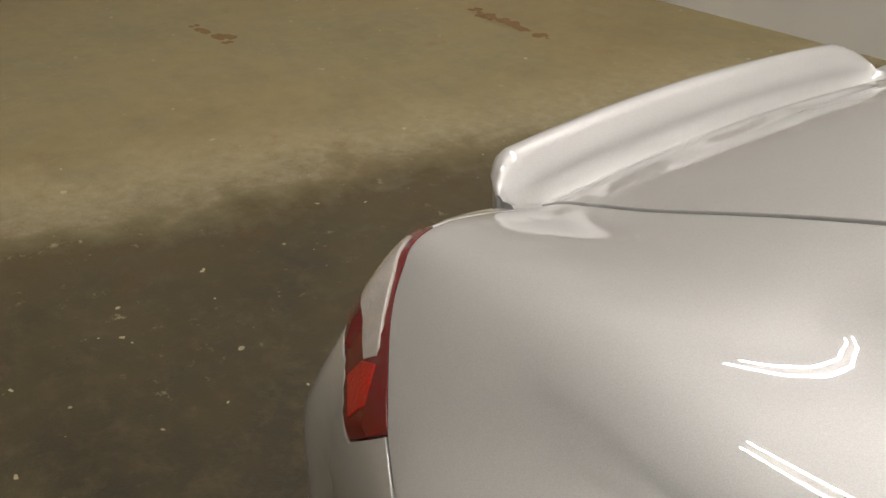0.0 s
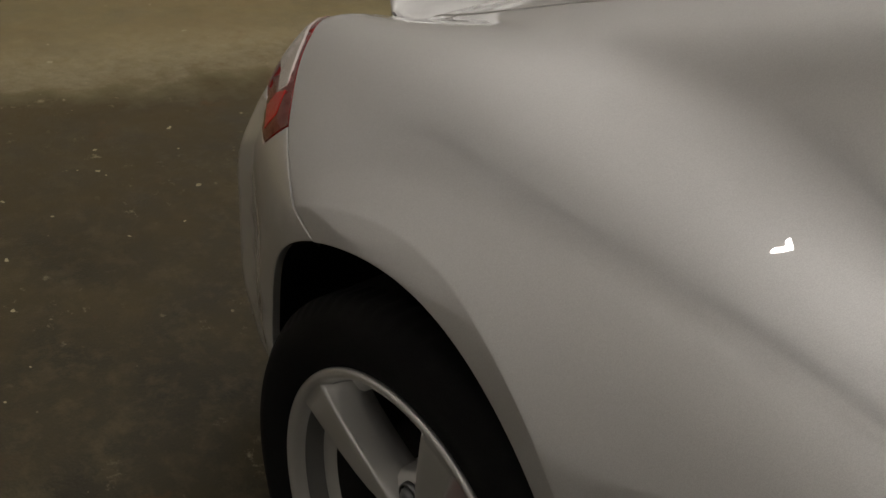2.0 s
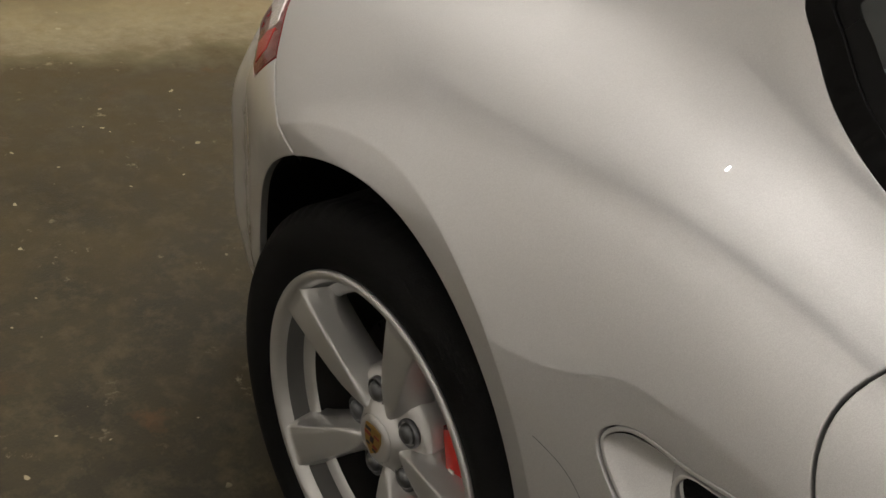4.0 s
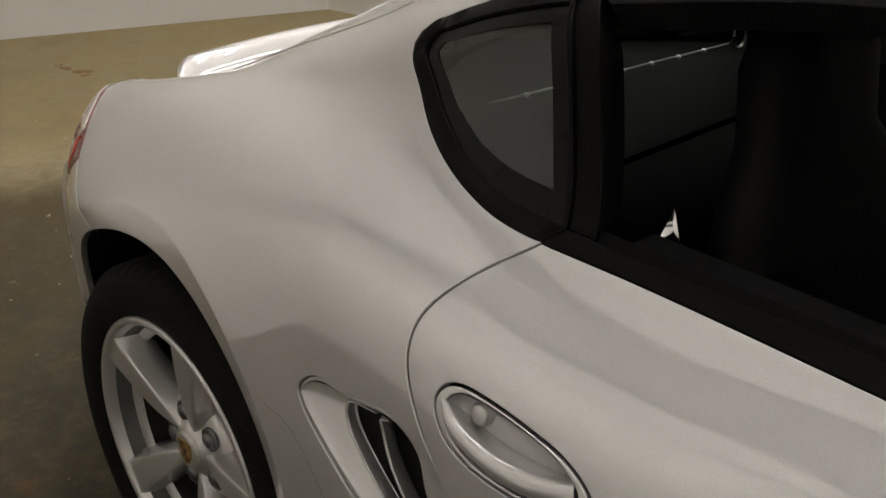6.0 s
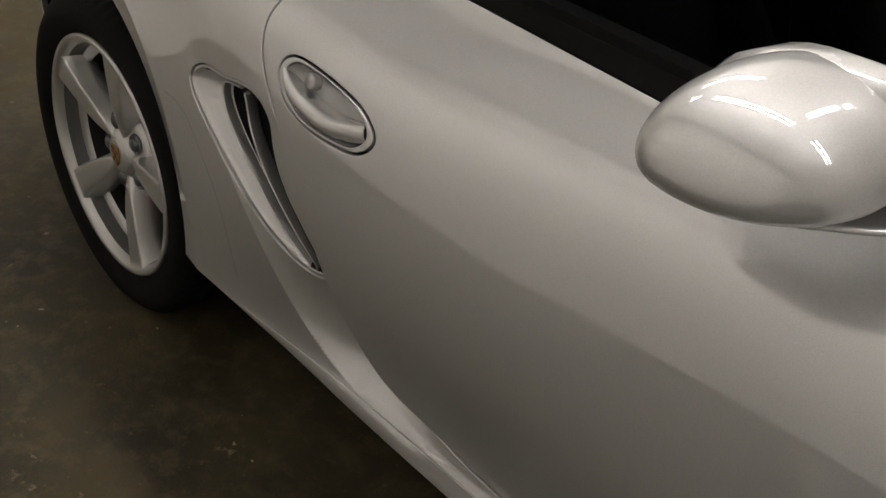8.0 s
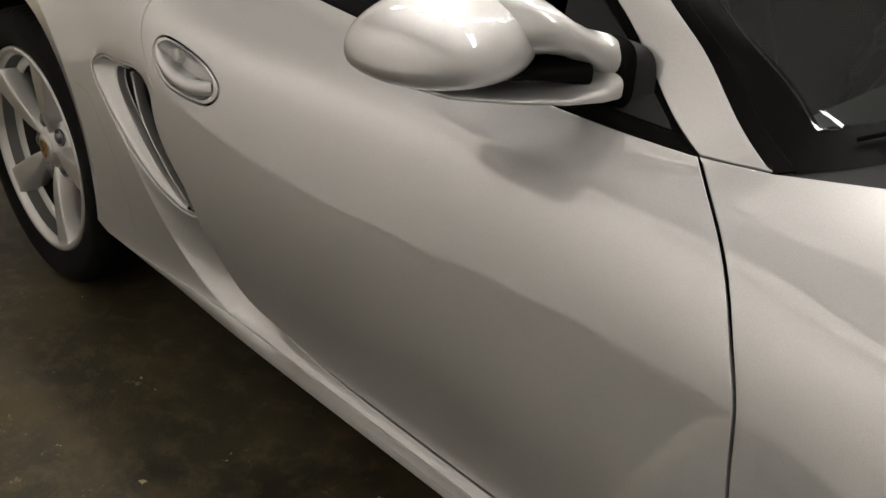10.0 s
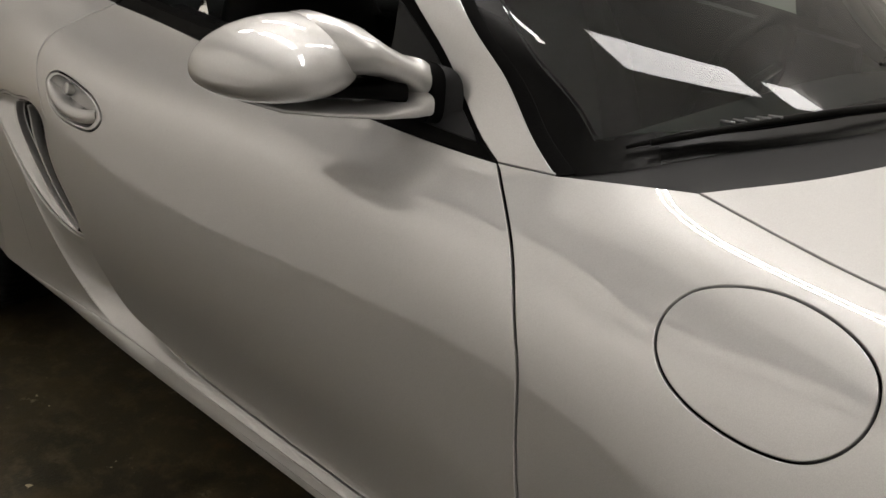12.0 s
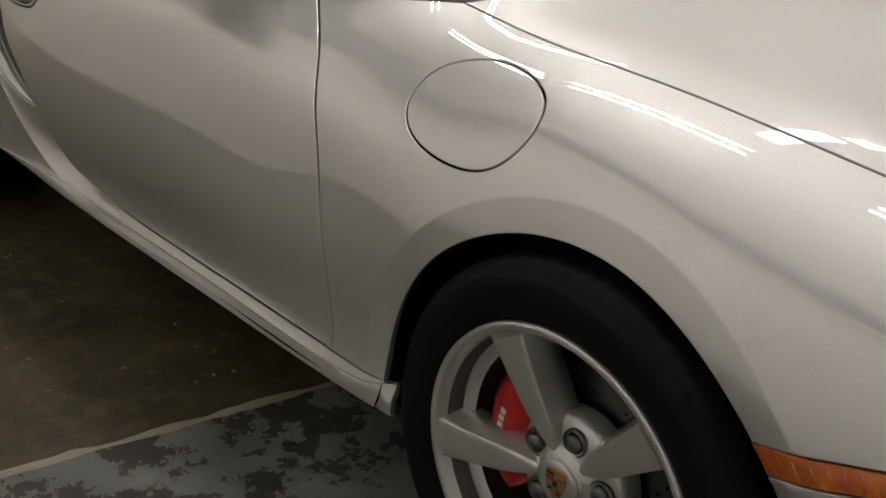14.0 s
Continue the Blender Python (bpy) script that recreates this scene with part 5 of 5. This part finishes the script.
def brake(hx, hz, face, big, flip):
    b = new("brake")
    b.parent = car
    b.matrix_basis = Matrix.Translation((hx, face, hz))
    tagged(b, "drilled steel brake disc with a red caliper")
    r = 0.159 if big else 0.150
    v, f = lathe([(0.070, 0.080), (0.072, 0.098), (0.082, 0.100), (r, 0.100), (r + 0.001, 0.102), (r + 0.001, 0.126), (r, 0.128), (0.08, 0.128)], 96)
    disc = from_arrays("disc", v, f, STEEL, b)
    hole = bpy.data.meshes.new("drilled_hole")
    hole.from_pydata([(0.0032 * math.cos(q), 0, 0.0032 * math.sin(q)) for q in np.linspace(0, 2 * math.pi, 9)[:-1]] + [(0.0032 * math.cos(q), 0.0004, 0.0032 * math.sin(q)) for q in np.linspace(0, 2 * math.pi, 9)[:-1]], [], [tuple(range(8))] + [(i, i + 8, (i + 1) % 8 + 8, (i + 1) % 8) for i in range(8)])
    hole.materials.append(RUBBER)
    for k in range(12):
        for j, rr in enumerate((0.098, 0.114, 0.130, 0.146)):
            a = 2 * math.pi * (k + 0.22 * j) / 12
            dot = new("drilled_hole", hole)
            dot.parent, dot.location = disc, (rr * math.cos(a), 0.0996, rr * math.sin(a))
    # caliper: a curved block over the disc's rear (front axle) or front (rear axle) edge
    verts, faces, m = [], [], 8
    steps = 14
    for k in range(steps + 1):
        a = math.radians((180 if flip else 0) + (-38 + 76 * k / steps))
        edge = 0.008 * math.sin(math.pi * k / steps) ** 0.5
        for rr, y in ((0.100, 0.092), (0.104 - edge, 0.072), (0.128, 0.056 - edge), (0.152 + edge, 0.058 - edge), (0.172 + edge, 0.072), (0.174 + edge, 0.14), (0.16, 0.16), (0.100, 0.15)):
            verts.append((rr * math.cos(a), y, rr * math.sin(a)))
    for k in range(steps):
        for j in range(m):
            faces.append((k * m + j, (k + 1) * m + j, (k + 1) * m + (j + 1) % m, k * m + (j + 1) % m))
    faces += [tuple(range(m))[::-1], tuple(range(steps * m, steps * m + m))]
    cal = from_arrays("caliper", verts, faces, RED, b, "glossy red brake caliper")
    for i in range(7):
        a = math.radians((180 if flip else 0) + (-16 + 5.2 * i))
        rad, tan = Vector((math.cos(a), 0, math.sin(a))), Vector((-math.sin(a), 0, math.cos(a)))
        vv = [tuple(rad * (0.140 + p) + tan * q + Vector((0, y, 0))) for y in (0.0470, 0.0485) for p, q in ((-0.005, -0.0045), (0.005, -0.0045), (0.005, 0.0045), (-0.005, 0.0045))]
        from_arrays("white_bar", vv, [(0, 1, 2, 3), (0, 4, 5, 1), (1, 5, 6, 2), (2, 6, 7, 3), (3, 7, 4, 0)], WHITE_MARK, cal, smooth=False)
    return b


REAR_FACE, FRONT_FACE = -0.868, -0.840
right_rear = wheel(*[REAR_HUB[0], REAR_HUB[1]], REAR_FACE, 0.333, 0.265, 0.246, 147)
right_front = wheel(*[FRONT_HUB[0], FRONT_HUB[1]], FRONT_FACE, 0.325, 0.235, 0.241, 117)
tagged(right_rear, group="wheels of the car"), tagged(right_front, group="wheels of the car")
copy_thing(right_rear, Matrix.Translation((REAR_HUB[0], -REAR_FACE, REAR_HUB[1])) @ Matrix.Rotation(math.pi, 4, "Z"))
copy_thing(right_front, Matrix.Translation((FRONT_HUB[0], -FRONT_FACE, FRONT_HUB[1])) @ Matrix.Rotation(math.pi, 4, "Z"))
brake(*REAR_HUB, REAR_FACE, False, False)
brake(*FRONT_HUB, FRONT_FACE, True, True)

# ---- door mirror ----
def door_mirror(left):
    """An egg-shaped shell on two arms, with a dark foot at the window corner."""
    top = new("door_mirror")
    top.parent = car
    tagged(top, "glossy silver door mirror on a split arm with a black foot")
    sgn = -1 if left else 1

    def put(q):
        return (q[0], q[1] * sgn, q[2])

    c = np.array(MIRROR_AT)
    verts, faces = [], []
    nu, nv = 56, 36
    for i in range(nu + 1):
        a = math.pi * i / nu
        along = -math.cos(a)
        for j in range(nv):
            b = 2 * math.pi * j / nv
            r = math.sin(a) ** 0.86
            fwd, up = math.cos(b) * r, math.sin(b) * r
            fwd = fwd * (MIRROR_SIZE[0] if fwd > 0 else MIRROR_SIZE[0] * 0.55)
            up = up * (MIRROR_SIZE[2] if up > 0 else MIRROR_SIZE[2] * 0.68)
            out = along * MIRROR_SIZE[1]
            up *= 1.0 + 0.10 * along
            verts.append(c + MIRROR_AXES @ np.array((fwd, out, up)))
    for i in range(nu):
        for j in range(nv):
            faces.append((i * nv + j, i * nv + (j + 1) % nv, (i + 1) * nv + (j + 1) % nv, (i + 1) * nv + j))
    from_arrays("shell", [put(q) for q in verts], [g if left else g[::-1] for g in faces], PAINT, top)

    def arm(points, wide, high, mat, name):
        verts, faces = [], []
        p = [np.array(q, float) for q in points]
        m = 28
        power = 0.94 if name == "upper_arm" else 0.6
        for i, q in enumerate(p):
            for j in range(m):
                b = 2 * math.pi * j / m
                cx, cz = math.copysign(abs(math.cos(b)) ** power, math.cos(b)), math.copysign(abs(math.sin(b)) ** power, math.sin(b))
                verts.append(q + np.array((cx * wide[i], 0, cz * high[i])))
        for i in range(len(p) - 1):
            for j in range(m):
                faces.append((i * m + j, i * m + (j + 1) % m, (i + 1) * m + (j + 1) % m, (i + 1) * m + j))
        faces += [tuple(range(m)), tuple(range((len(p) - 1) * m, len(p) * m))[::-1]]
        return from_arrays(name, [put(q) for q in verts], [g[::-1] if left else g for g in faces], mat, top)

    for name, pts, wide, high, mat in MIRROR_ARMS:
        arm(pts, wide, high, mat, name)


MIRROR_AT, MIRROR_SIZE = (1.360, -0.858, 0.957), (0.118, 0.122, 0.071)
MIRROR_AXES = np.array(Euler((0, 0, radians(-10))).to_matrix())
MIRROR_ARMS = [
    ("upper_arm", [(1.335, -0.858, 0.966), (1.360, -0.830, 0.979), (1.388, -0.800, 0.987), (1.415, -0.770, 0.984), (1.442, -0.738, 0.970), (1.466, -0.708, 0.954), (1.484, -0.684, 0.942)], (0.052, 0.074, 0.086, 0.080, 0.058, 0.041, 0.033), (0.036, 0.044, 0.044, 0.037, 0.026, 0.023, 0.029), PAINT),
    ("lower_arm", [(1.330, -0.905, 0.908), (1.355, -0.870, 0.900), (1.400, -0.810, 0.897), (1.445, -0.755, 0.897), (1.480, -0.712, 0.902), (1.494, -0.690, 0.910)], (0.020, 0.052, 0.060, 0.054, 0.040, 0.032), (0.003, 0.005, 0.005, 0.006, 0.011, 0.018), PAINT),
    ("collar", [(1.484, -0.688, 0.922), (1.489, -0.679, 0.922), (1.493, -0.672, 0.922)], (0.034, 0.036, 0.036), (0.044, 0.046, 0.046), RUBBER),
    ("foot", [(1.486, -0.680, 0.920), (1.490, -0.664, 0.915), (1.495, -0.650, 0.908)], (0.032, 0.040, 0.050), (0.042, 0.047, 0.052), PLASTIC),
    ("inner_strut", [(1.385, -0.810, 0.925), (1.43, -0.765, 0.925), (1.47, -0.715, 0.925)], (0.040, 0.030, 0.026), (0.014, 0.012, 0.016), TRIM),
]
for left in (False, True):
    door_mirror(left)

# ---- wipers ----
def wiper(points, tip):
    w = new("wiper")
    w.parent = car
    tagged(w, "black windscreen wiper with a jointed blade")
    p = [np.array(skin(u, s)) + np.array(skin_normal(u, s)) * h for u, s, h in points]
    v, f = tube([tuple(q) for q in p], [0.004, 0.006, 0.007, 0.008, 0.010], 10)
    from_arrays("arm", v, f, TRIM, w)
    q = [np.array(skin(u, s)) + np.array(skin_normal(u, s)) * h for u, s, h in tip]
    v, f = tube([tuple(k) for k in q], [0.0025, 0.005, 0.006, 0.005, 0.004], 8)
    blade = from_arrays("blade", v, f, RUBBER, w)
    for k in range(5):
        a = q[1] + (q[2] - q[1]) * (0.55 + 0.16 * k)
        v, f = tube([tuple(a + np.array((-0.010, 0, 0.010))), tuple(a + np.array((0.010, 0.004, 0.012)))], 0.003, 6)
        from_arrays("bracket", v, f, BOLT, blade)
    return w


wiper([(1.80, 7.72, 0.014), (1.868, 8.35, 0.020), (1.92, 8.9, 0.024), (1.985, 9.5, 0.026), (2.02, 9.9, 0.018)], [(1.776, 7.62, 0.006), (1.82, 8.0, 0.010), (1.875, 8.5, 0.012), (1.925, 9.05, 0.012), (1.955, 9.5, 0.010)])
wiper([(1.87, 10.4, 0.014), (1.93, 11.0, 0.020), (1.965, 11.3, 0.024), (1.98, 11.6, 0.026), (1.95, 11.9, 0.018)], [(1.85, 10.2, 0.006), (1.90, 10.6, 0.010), (1.92, 11.0, 0.012), (1.91, 11.4, 0.012), (1.88, 11.8, 0.010)])

# ---- cabin ----
def loft(name, sections, mat, parent, label=""):
    """A closed soft body through rounded sections: centre, half-width, half-depth."""
    verts, faces, m = [], [], 20
    for (cx, cy, cz), hw, hd in sections:
        for j in range(m):
            b = 2 * math.pi * j / m
            c, s = math.cos(b), math.sin(b)
            verts.append((cx + math.copysign(abs(s) ** 0.7, s) * hd, cy + math.copysign(abs(c) ** 0.6, c) * hw, cz))
    n = len(sections)
    for i in range(n - 1):
        for j in range(m):
            faces.append((i * m + j, i * m + (j + 1) % m, (i + 1) * m + (j + 1) % m, (i + 1) * m + j))
    faces += [tuple(range(m))[::-1], tuple(range((n - 1) * m, n * m))]
    return from_arrays(name, verts, faces, mat, parent, label)


for cy in (-0.36, 0.36):
    seat = new("seat")
    seat.parent = car
    tagged(seat, "black cloth sports seat with a built-in headrest")
    loft("backrest", [((0.93, cy, 0.36), 0.20, 0.07), ((0.90, cy, 0.48), 0.235, 0.075), ((0.85, cy, 0.66), 0.24, 0.07), ((0.79, cy, 0.84), 0.215, 0.06), ((0.765, cy, 0.93), 0.165, 0.05), ((0.755, cy, 0.97), 0.13, 0.045), ((0.745, cy, 1.06), 0.125, 0.045), ((0.74, cy, 1.11), 0.10, 0.035)], LEATHER, seat)
    for side in (-1, 1):
        loft("bolster", [((0.99, cy + side * 0.20, 0.40), 0.035, 0.06), ((0.97, cy + side * 0.215, 0.52), 0.045, 0.075), ((0.91, cy + side * 0.215, 0.70), 0.04, 0.065), ((0.84, cy + side * 0.185, 0.86), 0.03, 0.04)], CABIN, seat)
    loft("cushion", [((1.16, cy, 0.28), 0.22, 0.24), ((1.16, cy, 0.36), 0.24, 0.26), ((1.17, cy, 0.42), 0.22, 0.25)], CABIN, seat)
bm = bmesh.new()
box(bm, (0.36, -0.66, 0.16), (0.66, 0.66, 0.80), 0.05)
part("bulkhead", bm, CABIN, car)
shelf = [(-0.45, -0.36, 0.74), (-0.45, 0.36, 0.74), (0.30, 0.50, 0.86), (0.30, -0.50, 0.86), (0.36, -0.52, 0.78), (0.36, 0.52, 0.78)]
from_arrays("luggage_shelf", shelf, [(0, 1, 2, 3), (3, 2, 5, 4)], COVER, car, "dark grey luggage cover")
rod = tagged(new("luggage_rail"), "thin bright rail with rivets behind the seats")
rod.parent = car
v, f = tube([(0.319, -0.47, 0.926), (0.319, 0.16, 0.904)], 0.0022, 8)
from_arrays("bar", v, f, ALLOY, rod)
for k in range(7):
    y = -0.39 + 0.078 * k
    v, f = lathe([(0.0, -0.004), (0.004, -0.003), (0.005, 0.0), (0.004, 0.003), (0.0, 0.004)], 12, "z")
    from_arrays("rivet", [(0.321 + q[0], y + q[1], 0.926 - 0.035 * (y + 0.47) + q[2]) for q in v], f, WHITE_MARK, rod)
ring = [(0.325, 0.185 + 0.022 * math.cos(a), 0.915 + 0.022 * math.sin(a)) for a in np.linspace(0, 2 * math.pi, 25)[:-1]]
v, f = tube(ring, 0.003, 8, True)
from_arrays("eyelet", v, f, CHROME, rod)
lever = from_arrays("seat_lever", [(0.690, -0.572, 0.850), (0.716, -0.548, 0.850), (0.706, -0.556, 0.872), (0.704, -0.556, 0.905), (0.700, -0.548, 0.905), (0.700, -0.552, 0.872)], [(0, 1, 2), (0, 2, 3), (0, 3, 5), (3, 2, 4), (2, 1, 4), (5, 3, 4)], CHROME, car, "bright metal seat release lever")
loft("dashboard", [((1.72, 0, 0.55), 0.70, 0.16), ((1.70, 0, 0.68), 0.70, 0.17), ((1.72, 0, 0.78), 0.66, 0.17), ((1.74, 0, 0.83), 0.60, 0.13)], PLASTIC, car, "black grained dashboard")
loft("centre_console", [((1.25, 0, 0.2), 0.11, 0.45), ((1.25, 0, 0.42), 0.10, 0.42), ((1.3, 0, 0.46), 0.08, 0.36)], PLASTIC, car)
wheel_ring = [(1.42 + 0.06 * math.sin(a), 0.36 + 0.18 * math.cos(a), 0.76 + 0.17 * math.sin(a)) for a in np.linspace(0, 2 * math.pi, 41)[:-1]]
v, f = tube(wheel_ring, 0.015, 10, True)
steering = from_arrays("steering_wheel", v, f, LEATHER, car, "black leather steering wheel")
for a in (0.2, 2.94, 4.71):
    v, f = tube([(1.44, 0.36, 0.76), (1.42 + 0.06 * math.sin(a), 0.36 + 0.17 * math.cos(a), 0.76 + 0.16 * math.sin(a))], 0.012, 8)
    from_arrays("wheel_spoke", v, f, PLASTIC, steering)
for side in (-1, 1):
    q = [(0.70, side * 0.70, 0.30), (1.60, side * 0.70, 0.30), (1.58, side * 0.62, 0.86), (0.72, side * 0.655, 0.90)]
    o = side * -0.04
    q += [(x, y + o, z) for x, y, z in q]
    from_arrays("door_lining", q, [(0, 1, 2, 3), (4, 5, 6, 7), (0, 1, 5, 4), (1, 2, 6, 5), (2, 3, 7, 6), (3, 0, 4, 7)], PLASTIC, car, smooth=False)
gu, gs = np.meshgrid(np.linspace(0.66, 1.14, 13), np.linspace(9.1, 10.9, 19), indexing="ij")
h = skin(gu, gs) - skin_normal(gu, gs) * 0.03
from_arrays("headliner", h.reshape(-1, 3), [(i * 19 + j, i * 19 + j + 1, (i + 1) * 19 + j + 1, (i + 1) * 19 + j) for i in range(12) for j in range(18)], CABIN, car)
